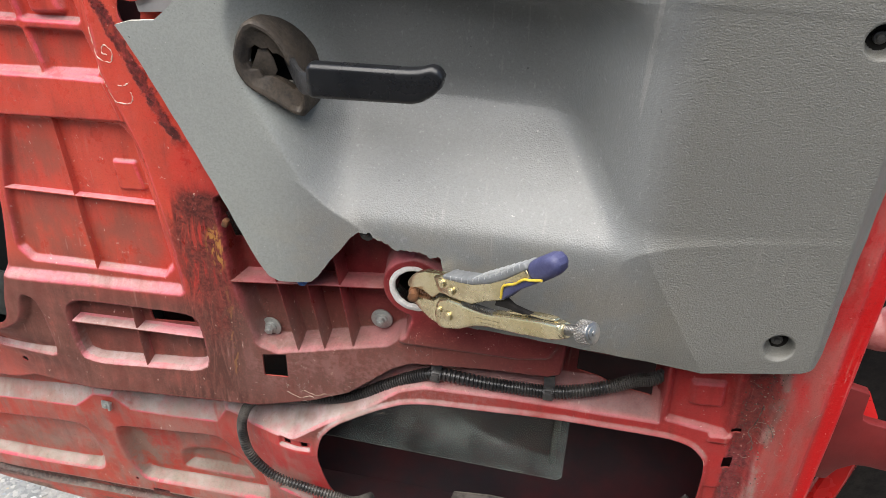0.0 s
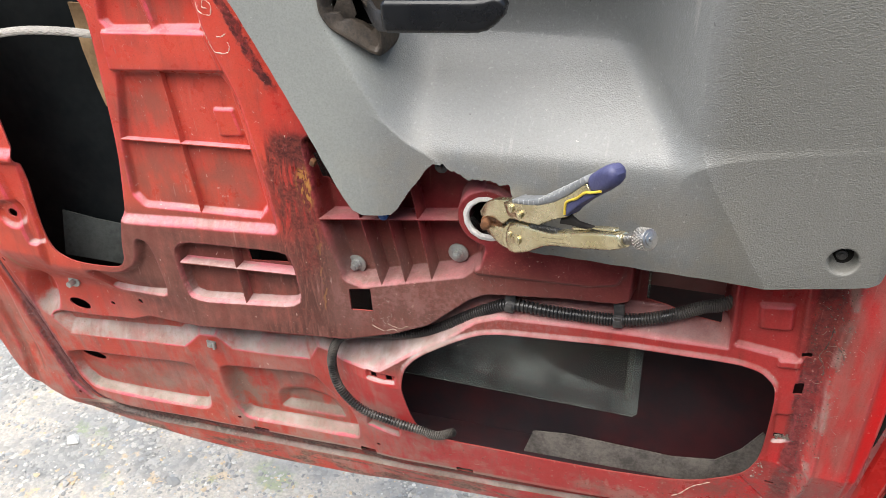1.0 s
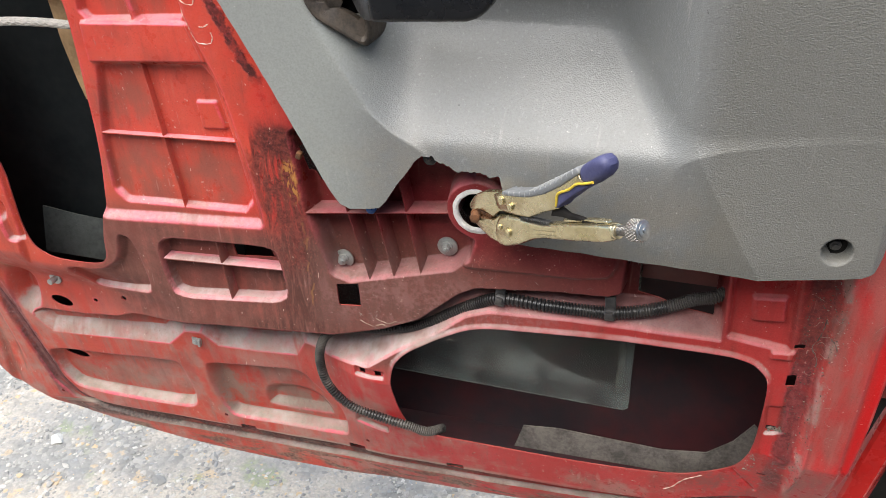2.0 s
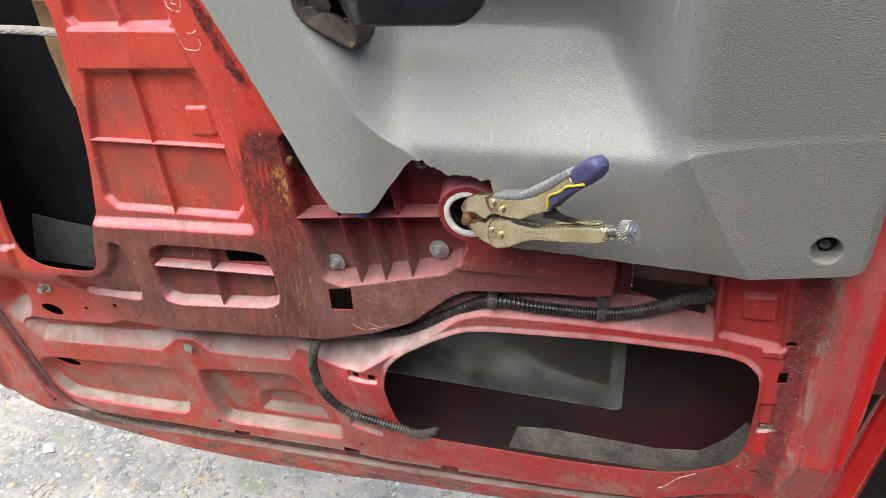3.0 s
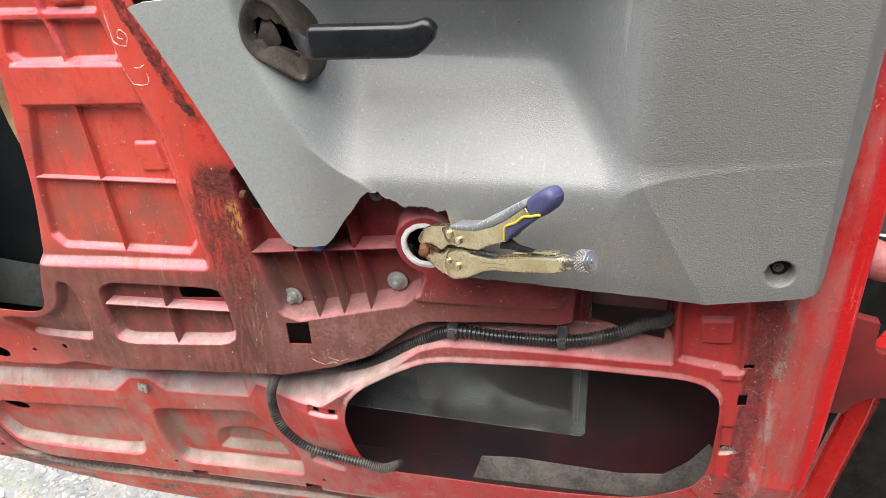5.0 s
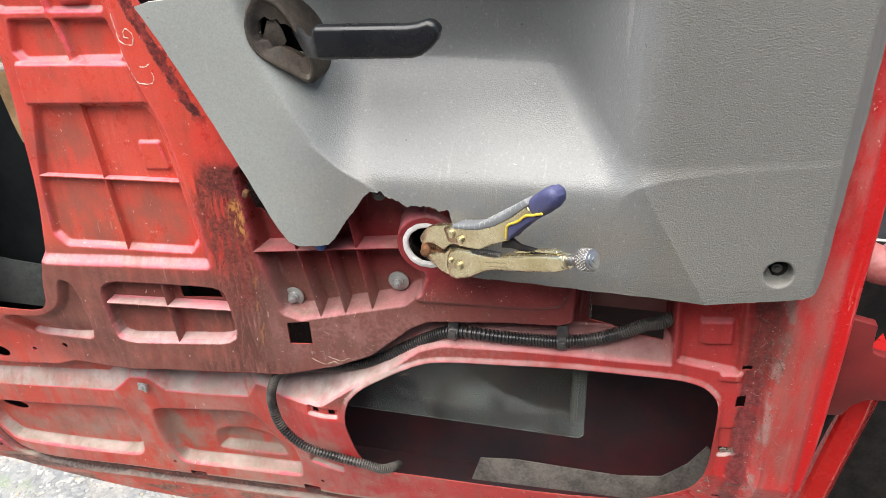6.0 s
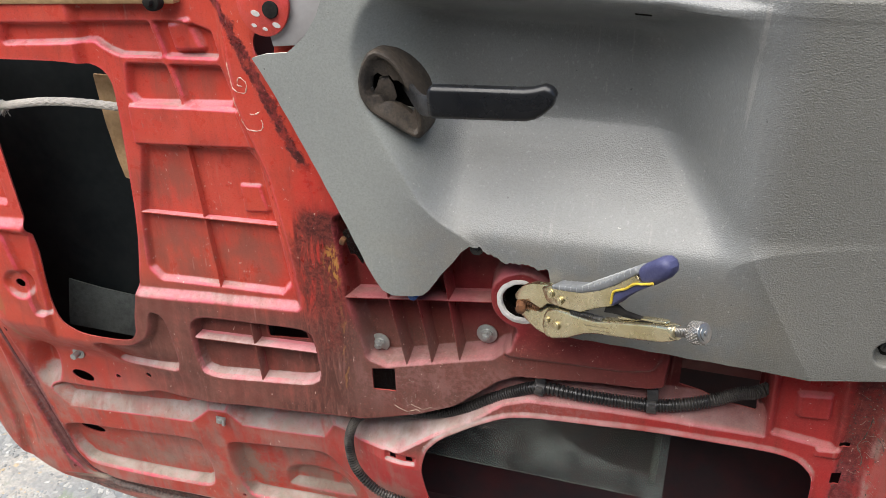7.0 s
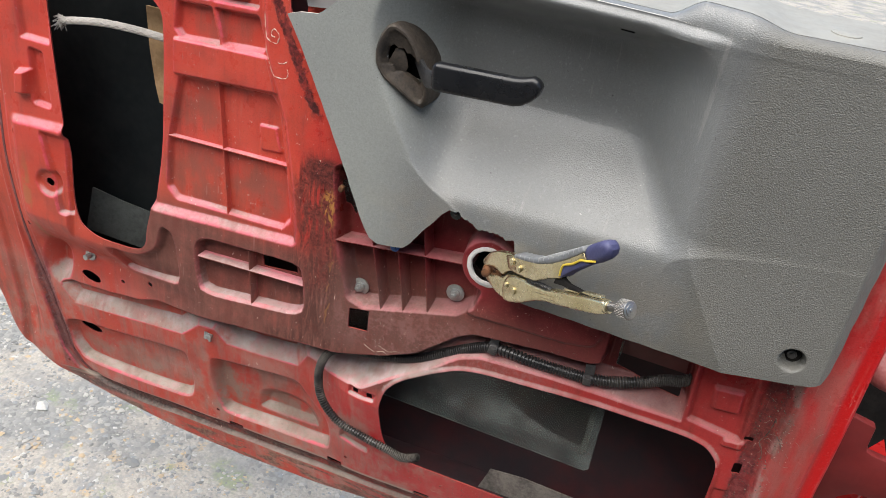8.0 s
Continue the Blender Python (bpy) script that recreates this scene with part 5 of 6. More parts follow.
bpy.context.view_layer.update()
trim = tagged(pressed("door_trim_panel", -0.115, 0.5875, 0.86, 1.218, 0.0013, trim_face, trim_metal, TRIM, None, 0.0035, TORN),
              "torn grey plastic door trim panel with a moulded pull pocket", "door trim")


def trim_sill():
    """The top of the trim: a rounded shoulder and a flat ledge back to the window."""
    bm = bmesh.new()
    xs = np.linspace(-0.019, 0.5825, 90)
    Z0 = np.full(xs.shape, 1.2165)
    y0 = trim_face(xs, Z0)
    rows = []
    high = 0.003 + 0.019 * soft((xs - 0.315) / 0.035) - 0.011 * soft((xs - 0.385) / 0.05)
    for k in range(10):
        a = k / 9 * math.pi / 2
        rows.append((xs, y0 + 0.018 * (1 - math.cos(a)), Z0 + high * math.sin(a)))
    grid = [[bm.verts.new(p) for p in zip(*row)] for row in rows]
    for a, b in zip(grid, grid[1:]):
        for i in range(len(xs) - 1):
            bm.faces.new((a[i], a[i + 1], b[i + 1], b[i]))
    part("top_shoulder", bm, TRIM, trim, "rounded grained shoulder of the trim")
    bm = bmesh.new()
    rows = []
    yy = y0 + 0.018
    for k in range(10):
        w = k / 9
        rows.append((xs, yy - 0.0005 + (0.090 - yy) * w, Z0 + high + 0.0003 + (0.010 - high * 0.35) * w))
    rows.append((xs, np.full(xs.shape, 0.094), Z0 + high * 0.65 + 0.006))
    rows.append((xs, np.full(xs.shape, 0.095), Z0 - 0.02))
    grid = [[bm.verts.new(p) for p in zip(*row)] for row in rows]
    for a, b in zip(grid, grid[1:]):
        for i in range(len(xs) - 1):
            bm.faces.new((a[i], a[i + 1], b[i + 1], b[i]))
    part("sill_ledge", bm, LEDGE, trim, "smooth pale top ledge of the trim")
    bm = rod(0.014, 0.002, pose(0.478, 0.012, 1.2300, 3, 0, 0), 30, 0.0007)
    part("sill_plug", bm, LEDGE, trim, "round grey plug in the ledge")


trim_sill()


def trim_details():
    steel = plain("dark_screw", (0.09, 0.088, 0.085), (0.16, 0.155, 0.15), 60, 0.4, 0.8)
    for x, z in TRIM_SCREWS:
        y = float(trim_face(np.array([x]), np.array([z]))[0])
        bm = rod(0.0105, 0.0006, pose(x, y - 0.0006, z, 90, 0, 0), 24)
        part("well_floor", bm, DARK_HOLE, trim, "dark floor of the screw well")
        bm = rod(0.0052, 0.004, pose(x, y - 0.0025, z, 90, 0, 0), 24, 0.001)
        rod(0.0030, 0.003, pose(x, y - 0.0055, z, 90, 0, 0), 20, 0.0008, bm=bm)
        part("trim_screw", bm, steel, trim, "dark screw deep in its well")
    y = float(trim_face(np.array([0.280]), np.array([1.1935]))[0])
    bm = box(0.015, 0.004, 0.0026, pose(0.280, y + 0.001, 1.1935, 0, 3, 0), 0.0009)
    part("pocket_slot", bm, DARK_HOLE, trim, "narrow dark slot under the pocket's lip")
    # grey corner piece behind the cut-out
    bm = plate([(-0.028, -0.046), (0.010, -0.042), (0.045, -0.01), (0.06, 0.05), (-0.03, 0.05), (-0.034, -0.02)], 0.003, pose(-0.058, -0.008, 1.188, 90, 0, 0), 0.001)
    part("corner_backing", bm, plain("pale_grey_backing", (0.30, 0.29, 0.29), (0.36, 0.35, 0.35), 12, 0.6), trim, "pale grey backing behind the trim's cut-out")


trim_details()


# ---- handle ----
def pull_handle():
    handle = thing("interior_door_handle", "black plastic pull handle in a cracked dusty bezel", "door handle", (0.05, 0.0, 1.105))
    # bezel: a rounded slanted ring with a torn web
    outer = BEZEL_EDGE
    torn = [(0.0265, 1.1225), (0.0195, 1.1172), (0.0172, 1.1046), (0.0203, 1.0990), (0.028, 1.0990), (0.0321, 1.0925), (0.0400, 1.0935), (0.0463, 1.0915), (0.0548, 1.0870), (0.0620, 1.0825), (0.0635, 1.0850), (0.0650, 1.0870), (0.0640, 1.0980), (0.0615, 1.1045), (0.0590, 1.1070),
            (0.0560, 1.1110), (0.0520, 1.1128), (0.047, 1.1165), (0.0430, 1.1160), (0.0385, 1.1205), (0.0321, 1.1191)]
    c = np.array([0.045, 1.1035])

    def reach(poly, a):
        """Distance from the middle to a closed shape along an angle."""
        d, best = np.array([math.cos(a), math.sin(a)]), 0.0
        for p, q in zip(poly, poly[1:] + poly[:1]):
            p, e = np.array(p) - c, np.array(q) - np.array(p)
            det = d[0] * -e[1] + e[0] * d[1]
            if abs(det) < 1e-12:
                continue
            t, u = (p[0] * -e[1] + e[0] * p[1]) / det, (d[0] * p[1] - d[1] * p[0]) / det
            if 0 <= u <= 1 and t > best:
                best = t
        return best

    smooth = [tuple(v[:2]) for v in spline([(x, z, 0) for x, z in outer + outer[:1]], 90)[:-1]]
    n = 150
    angles = [2 * math.pi * k / n for k in range(n)]
    far, near = [reach(smooth, a) for a in angles], [reach(torn, a) for a in angles]
    bm = bmesh.new()
    rings = []
    # w runs from the rim (0) to the torn edge (1); b is the width of the rounded lip
    for w, lip, y in ((0, 0.0, 0.050), (0, 0.0, 0.0005), (0, 0.0010, -0.0020), (0, 0.0030, -0.0036), (0, 0.0058, -0.0036), (0, 0.0085, -0.0016), (0, 0.0105, 0.0012), (0.35, 0.0115, 0.0030), (0.7, 0.0115, 0.0040), (1, 0.0, 0.0045), (1, 0.0, 0.0060), (1, -0.0006, 0.014)):
        ring = []
        for k, a in enumerate(angles):
            room = far[k] - near[k]
            start = far[k] - min(lip, room * 0.85)
            r = start + (near[k] - start) * w if lip >= 0 else near[k] - lip
            x, z = c[0] + r * math.cos(a), c[1] + r * math.sin(a)
            seat = -0.0195 + 0.34 * (x - 0.006)
            x, z = x - 0.37 * (seat + 0.010), z - 0.31 * (seat + 0.010)
            ring.append(bm.verts.new((x, min(y + seat, 0.05) + 0.0006 * math.sin(400 * x) * w, z)))
        rings.append(ring)
    for a, b in zip(rings, rings[1:]):
        for k in range(n):
            bm.faces.new((a[k], a[(k + 1) % n], b[(k + 1) % n], b[k]))
    bmesh.ops.recalc_face_normals(bm, faces=bm.faces)
    local(part("bezel", bm, BEZEL, handle, "cracked bezel caked with brown dust"))
    # broken tongue left in the hole
    bm = plate([(-0.020, 0.019), (-0.012, 0.021), (-0.006, 0.010), (-0.003, -0.002), (-0.009, -0.012), (-0.018, -0.006), (-0.030, -0.004), (-0.024, 0.008)], 0.002, pose(0.046, 0.004, 1.099, 92, 0, 18), 0.0006)
    local(part("broken_web", bm, BEZEL, handle, "broken dusty tongue inside the bezel"))
    # dark plate that gives the hollow behind the torn web its shade
    bm = plate([((x - 0.045) * 0.86, (z - 1.1035) * 0.86) for x, z in outer], 0.003, pose(0.041, 0.030, 1.1005, 90, 0, 12), 0.001)
    local(part("hollow_shade", bm, DARK_HOLE, handle, "dark plate standing in for the hollow's shade behind the bezel"))
    # shank: a flat scuffed bar, widening towards the lever
    way = spline([(0.046, 0.020, 1.106), (0.058, 0.002, 1.105), (0.072, -0.020, 1.103), (0.086, -0.038, 1.103), (0.104, -0.046, 1.108)], 16)
    bm = bmesh.new()
    rows = []
    for i, p in enumerate(way):
        half, thick = 0.0060 + 0.0052 * i / 15, 0.0030
        d = (way[min(i + 1, 15)] - way[max(i - 1, 0)]).normalized()
        across = Vector((-d.y, d.x, 0)).normalized()
        rows.append([bm.verts.new(p + across * u * thick + Vector((0, 0, v * half))) for u, v in ((-0.6, -1), (0.6, -1), (1, -0.8), (1, 0.8), (0.6, 1), (-0.6, 1), (-1, 0.8), (-1, -0.8))])
    for a, b in zip(rows, rows[1:]):
        for k in range(8):
            bm.faces.new((a[k], a[(k + 1) % 8], b[(k + 1) % 8], b[k]))
    bmesh.ops.recalc_face_normals(bm, faces=bm.faces)
    local(part("shank", bm, SHANK, handle, "scuffed flat black shank of the lever"))
    prof = [(0.0, -0.0150), (0.006, -0.0158), (0.095, -0.0145), (0.104, -0.0120), (0.113, -0.0060), (0.1205, 0.0020), (0.1230, 0.0110), (0.1200, 0.0180), (0.112, 0.0200), (0.102, 0.0172), (0.092, 0.0160), (0.006, 0.0158), (0.0, 0.0145)]
    bm = plate(prof, 0.017, pose(0.0925, -0.046, 1.1105, 90, -2.5, 0), 0.0056, 5)
    local(part("lever", bm, HANDLE, handle, "smooth black plastic lever"))


pull_handle()


# ---- locking pliers ----
def pliers():
    base = Vector((0.187, -0.015, 0.885))
    A, V, N = Vector((0.7569, -0.5623, 0.3330)), Vector((-0.2732, 0.1907, 0.9429)), Vector((-0.5937, -0.8047, -0.0093))
    M = Matrix(((A.x, V.x, N.x, base.x), (A.y, V.y, N.y, base.y), (A.z, V.z, N.z, base.z), (0, 0, 0, 1)))
    tool = thing("locking_pliers", "yellowed steel locking pliers with blue grip, clamped on the spindle", "pliers", (0.23, -0.05, 0.90))
    mm = Matrix.Diagonal((0.001, 0.001, 0.001, 1))

    def piece(name, bm, material, label="", owner=None):
        bmesh.ops.transform(bm, matrix=M @ mm, verts=bm.verts)
        ob = part(name, bm, material, owner or tool, label)
        bpy.context.view_layer.update()
        return local(ob)

    def shape(points, thick, bevel, level=0.0, seg=3):
        return plate(points, thick, pose(0, 0, level), bevel, seg)

    # fixed jaw, upper
    piece("upper_jaw", shape([(-6, 6), (-5, 12), (3, 18), (14, 24), (28, 27), (50, 27), (66, 24), (78, 18), (76, 6), (60, 6), (46, 6), (33, -1), (20, 4), (8, 6), (2, 4)], 9, 1.6), STEEL, "worn steel upper jaw")
    bm = bmesh.new()
    for k in range(7):
        box(1.3, 9.4, 2.6, pose(8 + 3.4 * k, 4.6 - 0.9 * k, 0, 0, 0, -18) @ pose(0, 0, 0, 90, 0, 0), bm=bm)
    piece("jaw_teeth", bm, RUSTY, "rusty jaw teeth")
    piece("lower_jaw", shape([(-4, -6), (4, -4), (18, -3), (32, -4), (44, 2), (56, 2), (62, -12), (54, -26), (36, -31), (18, -26), (6, -18), (-2, -12)], 8, 1.6), STEEL, "worn steel lower jaw")
    bm = bmesh.new()
    for k in range(6):
        box(1.2, 8.4, 2.4, pose(8 + 3.6 * k, -4.0 + 0.15 * k, 0, 90, 0, 0), bm=bm)
    piece("jaw_teeth", bm, RUSTY, "rusty jaw teeth")
    # upper handle: folded channel with its grip
    piece("upper_handle", shape([(44, 25), (60, 28), (84, 28), (106, 29), (130, 35), (152, 43), (176, 53), (182, 40), (168, 31), (150, 22), (142, 15), (128, 12), (116, 9.5), (96, 3), (78, 4), (60, 6), (48, 9)], 15, 3.0), STEEL,
          "yellowed zinc-plated upper handle")
    piece("grip_back", shape([(62, 29.5), (84, 30), (106, 31.2), (130, 37), (152, 45), (178, 56.5), (181, 50), (152, 37), (128, 29), (104, 24.5), (84, 24), (62, 25)], 17.5, 2.2), GRIP_GREY, "grey rubber strip along the handle")
    bm = bmesh.new()
    for k in range(14):
        x = 66 + 8.2 * k
        y = 30.6 if x < 100 else 31 + (x - 100) * 0.33
        box(1.1, 4.6, 17.9, pose(x, y - 3.3, 0, 0, 0, -8 + 16 * (x > 110)), bm=bm, bevel=0.3, seg=1)
    piece("grip_rib", bm, plain("pale_rubber", (0.26, 0.27, 0.275), (0.34, 0.35, 0.35), 60, 0.5), "pale raised ribs of the grip")
    piece("grip_end", shape([(179, 55), (190, 60), (203, 65), (210, 65.5), (214.5, 62), (216, 57), (214, 51), (208, 46), (195, 40), (186, 39), (180, 42)], 19.5, 6.5, 0, 5), GRIP_BLUE, "scuffed blue rubber end of the grip")
    piece("grip_side", shape([(150, 34), (160, 35.5), (172, 40), (184, 43), (190, 39), (170, 31), (150, 21), (143, 16), (140, 17), (144, 27)], 18.0, 2.2), GRIP_BLUE, "blue rubber side of the grip")
    line = spline([(142.5, 19, 9.3), (147, 29, 9.5), (152, 32.5, 9.6), (164, 35.5, 9.6), (176, 41, 9.8), (186, 42, 10.2), (198, 43.5, 10.2)], 40)
    piece("grip_line", tube([Vector(p) for p in line], 1.25, 8), GRIP_YELLOW, "yellow line on the grip")
    # lower handle, rounding to the screw
    piece("lower_handle", shape([(38, -6), (46, 2), (60, 3.2), (74, 2), (92, -1), (113, -2.5), (143, 0.5), (184, 3.5), (206, 3.5), (207, -10), (192, -13.5), (154, -16), (110, -17.5), (94, -19.8), (68, -28), (46, -32.5), (34, -31), (32, -18)], 14, 4.0, 0, 4), STEEL,
          "yellowed zinc-plated lower handle")
    # stamped writing that cannot be read
    bm = bmesh.new()
    for k in range(7):
        box(3.6, 1.0, 0.5, pose(101 + 4.6 * k, -8.5 + 0.1 * k, 7.05), bm=bm)
    for k in range(6):
        box(3.6, 1.0, 0.5, pose(106 + 4.6 * k, -12.6 + 0.1 * k, 7.05), bm=bm)
    piece("stamped_mark", bm, plain("stamped_shadow", (0.24, 0.20, 0.12), (0.36, 0.31, 0.20), 80, 0.6, 0.6), "worn stamped mark")
    for x, y, r, top in ((57.3, 19.9, 5.0, 8.2), (69.8, 13.3, 4.6, 8.2), (56.5, -15.1, 5.0, 7.8), (44, -10, 3.6, 7.4)):
        bm = rod(r, 3.2, pose(x, y, top), 22, 0.9)
        rod(r * 0.62, 0.8, pose(x, y, top + 1.7), 18, 0.2, bm=bm)
        piece("rivet", bm, STEEL, "round rivet head")
    # spring, release lever, screw and knob
    coil = [Vector((80 + 44 * t / 160, 0.8 - 3.4 * t / 160 + 3.1 * math.sin(t * 0.75), 3.0 + 3.1 * math.cos(t * 0.75))) for t in range(160)]
    piece("spring", tube(coil, 0.62, 6), DARK_SPRING, "small dark coil spring")
    piece("link_bar", shape([(128, 12), (142, 15), (150, 10), (172, 6), (196, 4), (196, 1.5), (160, 2.5), (140, 6), (124, 6)], 5, 1.2, 1.0), DARK_HOLE, "dark toggle link between the handles")
    piece("release_lever", shape([(140, 3.5), (150, 4.5), (176, 6.5), (198, 6.5), (199, 4), (170, 2.8), (144, 1.2)], 7, 0.9, 0), STEEL, "steel release lever")
    along = pose(0, 0, 0, 0, 90, 0)
    bm = rod(7.2, 10, pose(203, -3.2, 0) @ along, 24, 1.2)
    piece("screw_collar", bm, STEEL, "rounded end of the handle")
    bm = bmesh.new()
    for k in range(9):
        rod(5.0, 1.1, pose(208.5 + 1.7 * k, -2.6 + 0.2 * k, 0) @ along, 20, 0.35, bm=bm)
        rod(4.4, 0.9, pose(209.4 + 1.7 * k, -2.5 + 0.2 * k, 0) @ along, 20, bm=bm)
    piece("adjusting_screw", bm, CHROME, "threaded adjusting screw")
    bm = rod(9.2, 14, pose(229.5, -0.6, 0) @ pose(0, 0, 0, 0, 90, 4), 36, 1.4)
    for i in range(22):
        a = 2 * math.pi * i / 22
        for j in range(5):
            turn = a + (0.143 if j % 2 else 0.0)
            c = Vector((224.6 + 2.35 * j, -0.6 + 9.2 * math.cos(turn), 9.2 * math.sin(turn)))
            bmesh.ops.create_icosphere(bm, subdivisions=1, radius=1.15, matrix=Matrix.Translation(c))
    piece("knurled_knob", bm, CHROME, "knurled nickel adjusting knob")
    bm = rod(6.4, 1.0, pose(236.8, -0.1, 0) @ pose(0, 0, 0, 0, 90, 4), 30, 0.4)
    rod(2.6, 1.6, pose(237.2, -0.1, 0) @ pose(0, 0, 0, 0, 90, 4), 6, 0.2, bm=bm)
    piece("knob_face", bm, CHROME, "stamped round face of the knob")


pliers()


# ---- wiring conduit ----
def conduit():
    run = thing("wiring_conduit", "black corrugated wiring conduit clipped along the door", "conduit", (0.21, 0.0, 0.76))
    track = [(0.474, 0.034, 0.812), (0.445, 0.019, 0.7985), (0.424, 0.015, 0.7935), (0.402, 0.012, 0.7835), (0.370, 0.009, 0.7715), (0.335, 0.006, 0.765), (0.300, 0.006, 0.7625), (0.260, 0.006, 0.7615), (0.209, 0.008, 0.7605), (0.178, 0.012, 0.745), (0.149, 0.014, 0.726),
             (0.117, 0.016, 0.703), (0.085, 0.018, 0.686), (0.043, 0.020, 0.674), (0.001, 0.020, 0.666), (-0.026, 0.014, 0.658), (-0.037, 0.008, 0.640), (-0.0405, 0.006, 0.611), (-0.032, 0.006, 0.573), (-0.004, 0.008, 0.541),
             (0.037, 0.012, 0.526), (0.078, 0.014, 0.518), (0.102, 0.020, 0.508), (0.118, 0.045, 0.495)]
    count = 1640
    pts = spline(track, count)

    def girth(i):
        w = i / count
        body = 6.7 - 1.5 * min(max((w - 0.46) / 0.06, 0.0), 1.0) + 0.5 * min(max((w - 0.64) / 0.05, 0.0), 1.0)
        return 0.001 * (body + (0.75, 0.9, 0.9, 0.75, -1.0, -1.15, -1.0)[i % 7])

    bm = tube(pts, girth, 14)
    local(part("tube", bm, CONDUIT, run, "dusty corrugated black tube"))
    for x, y, z, turn in ((0.2085, 0.006, 0.7605, 8), (0.335, 0.004, 0.765, -6)):
        bm = rod(0.0084, 0.011, pose(x, y, z, 0, 90 + turn, 0), 20, 0.001)
        box(0.012, 0.004, 0.020, pose(x, y + 0.001, z + 0.013, 0, turn, 0), 0.0012, bm=bm)
        box(0.008, 0.006, 0.006, pose(x, y - 0.008, z + 0.004, 0, turn, 0), 0.001, bm=bm)
        local(part("clip", bm, CLIP, run, "dusty black plastic clip"))
    bm = rod(0.0074, 0.007, pose(-0.016, 0.0175, 0.6635, 30, 60, 0), 18, 0.001)
    box(0.012, 0.010, 0.006, pose(-0.014, 0.012, 0.672), 0.001, bm=bm)
    local(part("cable_tie", bm, CLIP, run, "black cable tie"))


conduit()


# ---- rope in the access opening ----
def rope():
    line = thing("rope", "frayed grey braided rope across the access opening", "rope", (-0.4, 0.03, 1.04))
    core = spline([(-0.487, 0.020, 1.036), (-0.455, 0.016, 1.043), (-0.41, 0.018, 1.049), (-0.36, 0.024, 1.049), (-0.315, 0.035, 1.044), (-0.285, 0.05, 1.040)], 220)
    local(part("core", tube(core, 0.0047, 14), ROPE, line, "grey braided rope"))
    for s in range(12):
        strand = []
        for i, p in enumerate(core):
            a = i * 0.10 * (1 if s % 2 else -1) + s * 0.5236
            strand.append(p + Vector((0, math.cos(a), math.sin(a))) * 0.0044)
        local(part("strand", tube(strand, 0.0010, 5), ROPE, line))
    rng = random.Random(5)
    bm = bmesh.new()
    for k in range(70):
        a = rng.uniform(0, 6.28)
        d = Vector((-rng.uniform(0.4, 1.0), math.cos(a) * 0.25, math.sin(a) * 0.34 - 0.12))
        p0 = Vector((-0.483, 0.020, 1.037)) + Vector((0, math.cos(a), math.sin(a))) * 0.004
        length = rng.uniform(0.006, 0.018)
        p1 = p0 + d * length * 0.5
        p2 = p0 + (d + Vector((rng.uniform(-0.4, 0.4), rng.uniform(-0.3, 0.3), rng.uniform(-0.6, 0.1)))) * length
        tube(spline([p0, p1, p2], 6), 0.0006, 5, bm=bm)
    local(part("frayed_end", bm, ROPE, line, "frayed loose fibres"))


rope()


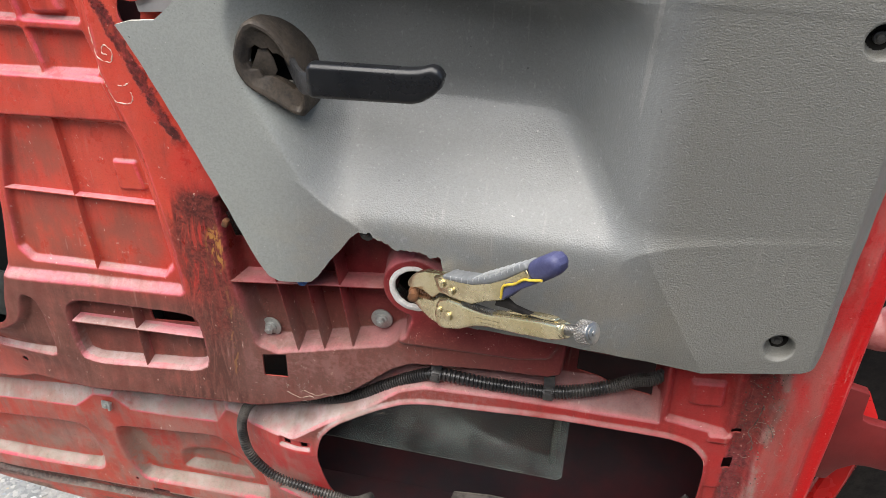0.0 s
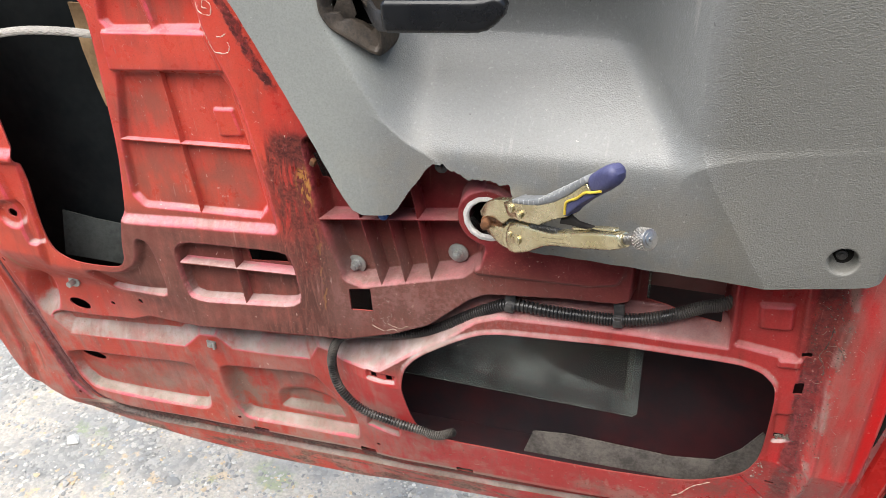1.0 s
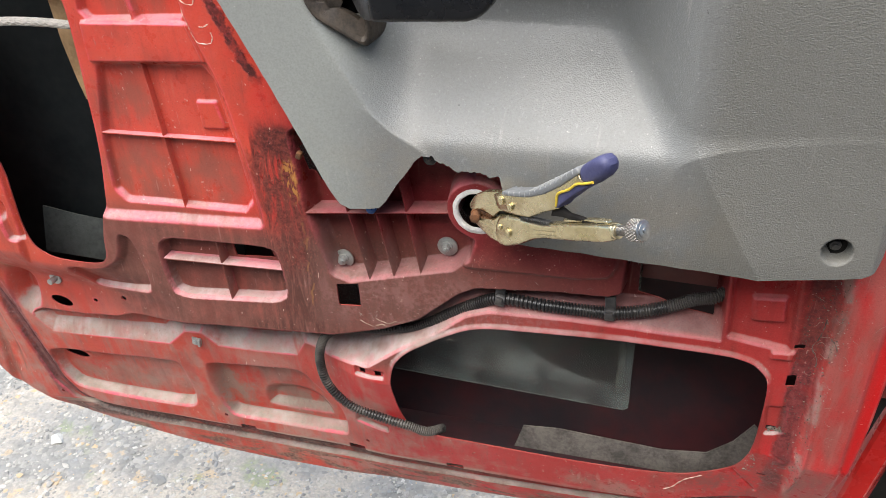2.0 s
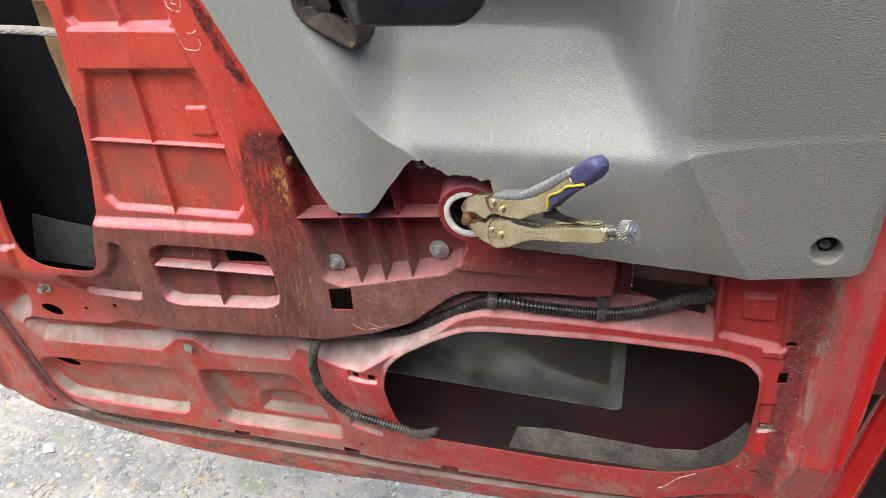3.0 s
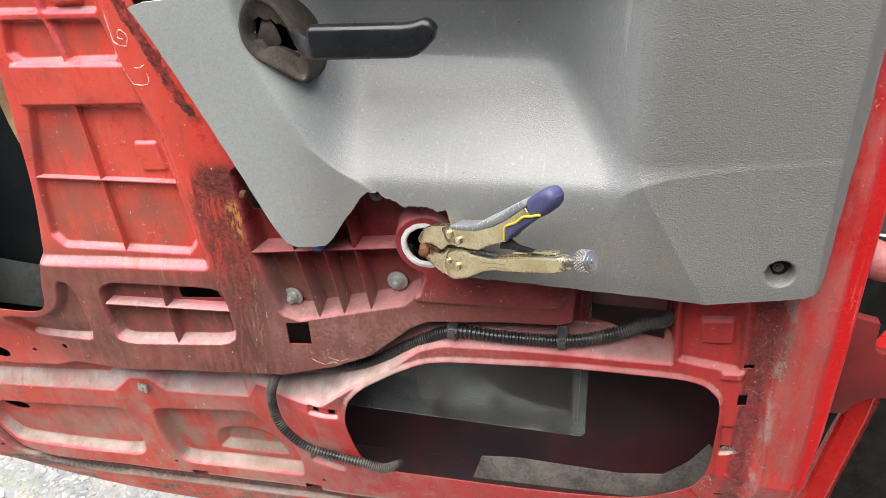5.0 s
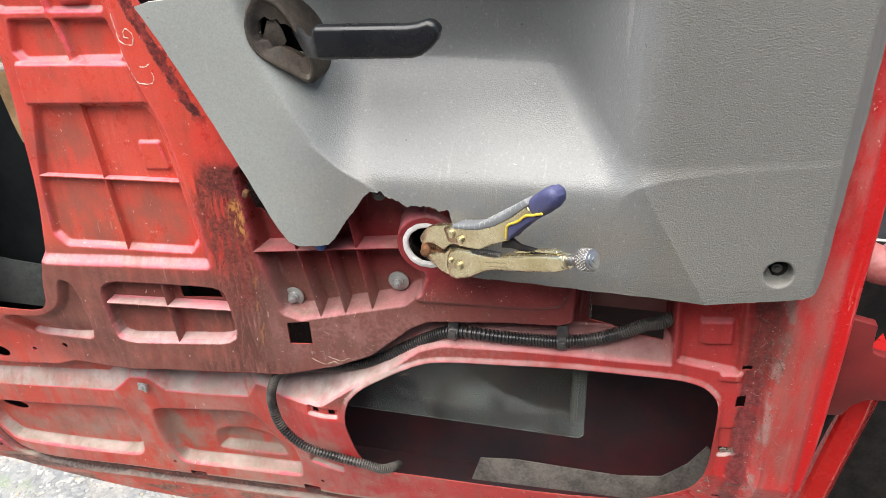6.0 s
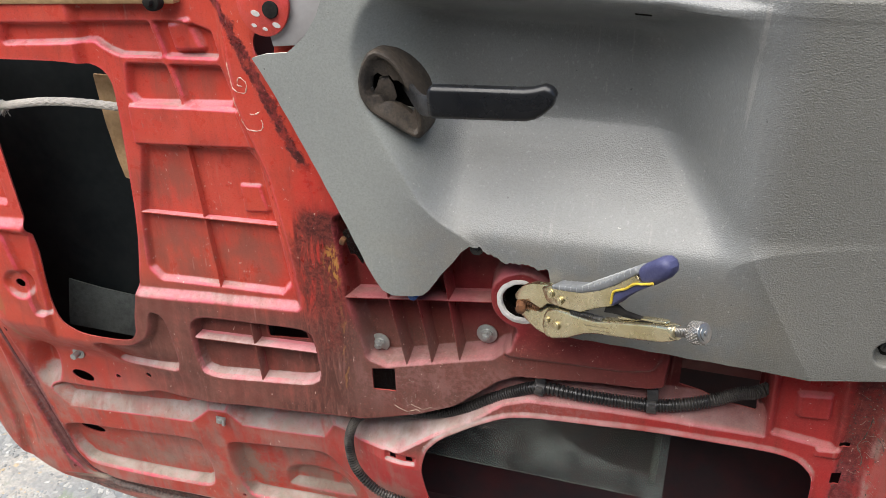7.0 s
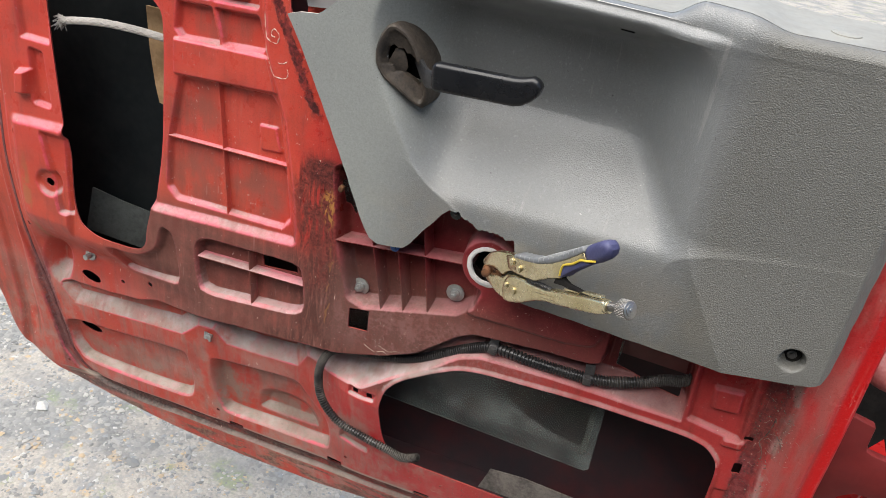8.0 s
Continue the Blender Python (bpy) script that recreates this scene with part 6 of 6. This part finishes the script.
# ---- the body beside the hinges ----
def car_body():
    body = thing("car", "red car with its hinge pillar beside the open door", "car", (0.75, 0.2, 0.0))

    arm = [(0.600, 0.818), (0.665, 0.805), (0.666, 0.776), (0.668, 0.770), (0.674, 0.767), (0.760, 0.756), (0.760, 0.700), (0.690, 0.706), (0.676, 0.705), (0.662, 0.694), (0.654, 0.678), (0.600, 0.672)]
    bm = plate(arm, 0.014, pose(0, 0.050, 0, 90, 0, 0), 0.0025)
    local(part("hinge_bracket", bm, DARK_RED, body, "dark red slotted hinge bracket"))
    # door pillar edge below the bracket: a folded sheet swept downwards
    section = [(-0.004, 0.030), (0.0, 0.004), (0.004, 0.0), (0.026, 0.0), (0.030, 0.003), (0.052, 0.040), (0.054, 0.09)]
    bm = bmesh.new()
    rows = []
    for k in range(25):
        w = k / 24
        head = 0.010 * max(0.0, 1 - k / 4) ** 2
        rows.append([bm.verts.new((0.676 - 0.052 * w + x * (1 - 0.3 * max(0.0, 1 - k / 4)) + head, 0.085 + y + head, 0.705 - 0.36 * w)) for x, y in section])
    for a, b in zip(rows, rows[1:]):
        for i in range(len(section) - 1):
            bm.faces.new((a[i + 1], a[i], b[i], b[i + 1]))
    bm.faces.new(rows[0])
    local(part("door_pillar", bm, BODY_RED, body, "bright red folded edge of the door pillar"))
    bm = tube(spline([(0.630, 0.120, 0.862), (0.672, 0.112, 0.842), (0.700, 0.110, 0.858), (0.735, 0.11, 0.90), (0.78, 0.12, 0.96)], 30), lambda i: 0.020 + 0.0004 * i, 16, flat=0.8)
    local(part("hinge_arm", bm, plain("dusty_pink_red", (0.30, 0.07, 0.065), (0.42, 0.17, 0.16), 22, 0.45, grain=0.2), body, "dusty faded red hinge arm"))
    bm = tube(spline([(0.735, 0.10, 0.78), (0.745, 0.09, 0.84), (0.765, 0.09, 0.90), (0.80, 0.09, 0.98)], 24), 0.022, 14, flat=0.4)
    local(part("pillar_flange", bm, BODY_RED, body, "bright red flange of the pillar"))
    bm = tube(spline([(0.664, 0.085, 0.690), (0.650, 0.085, 0.640), (0.640, 0.085, 0.585)], 16), 0.010, 12)
    local(part("check_strap", bm, DARK_HOLE, body, "dark rubber door check"))
    bm = rod(0.003, 0.045, pose(0.634, 0.080, 0.555, 10, 12, 0), 16, 0.0, 0.006)
    local(part("check_pin", bm, ZINC, body, "dull metal door check pin"))
    # plain box out of view, added to block light from the hinge side
    bm = box(1.5, 2.9, 0.85, pose(1.62, -1.72, 0.65, 0, 0, -8), 0.06, 3)
    local(part("side_light_block", bm, plain("grey_side_blocker", (0.12, 0.118, 0.11), (0.17, 0.165, 0.155), 4, 0.8), body, "plain grey unseen box, added to block light beside the doorway"))
    # dark slab never in view, added against ground bounce and glass reflections
    bm = plate([(0.80, -0.30), (-0.62, -0.92), (-0.62, -2.3), (0.95, -2.3), (0.95, -0.30)], 0.14, pose(0, 0, 0.23), 0.02, 3)
    local(part("bounce_block_slab", bm, plain("dark_bounce_blocker", (0.045, 0.043, 0.040), (0.070, 0.066, 0.060), 20, 0.95, grain=0.3, grain_scale=500), body, "dark unseen slab, added to cut light bounced off the ground"))
    bm = box(0.66, 0.02, 0.75, pose(0.95, 0.30, 0.40), 0.01)
    local(part("inner_wing", bm, DARK_HOLE, body, "dark inner wing"))
    bm = box(0.60, 0.02, 0.50, pose(0.97, 0.22, 1.15), 0.01)
    local(part("wing_edge", bm, BODY_RED, body, "red edge of the front wing"))
    # pale panel standing in for the bright gap beyond the hinges
    bm = box(0.40, 0.02, 0.34, pose(0.92, 0.34, 0.93), 0.01)
    local(part("gap_panel", bm, plain("pale_gap_fill", (0.22, 0.235, 0.26), (0.30, 0.315, 0.34), 9, 0.6), body, "pale blue-grey panel added for the bright gap by the hinges"))


car_body()
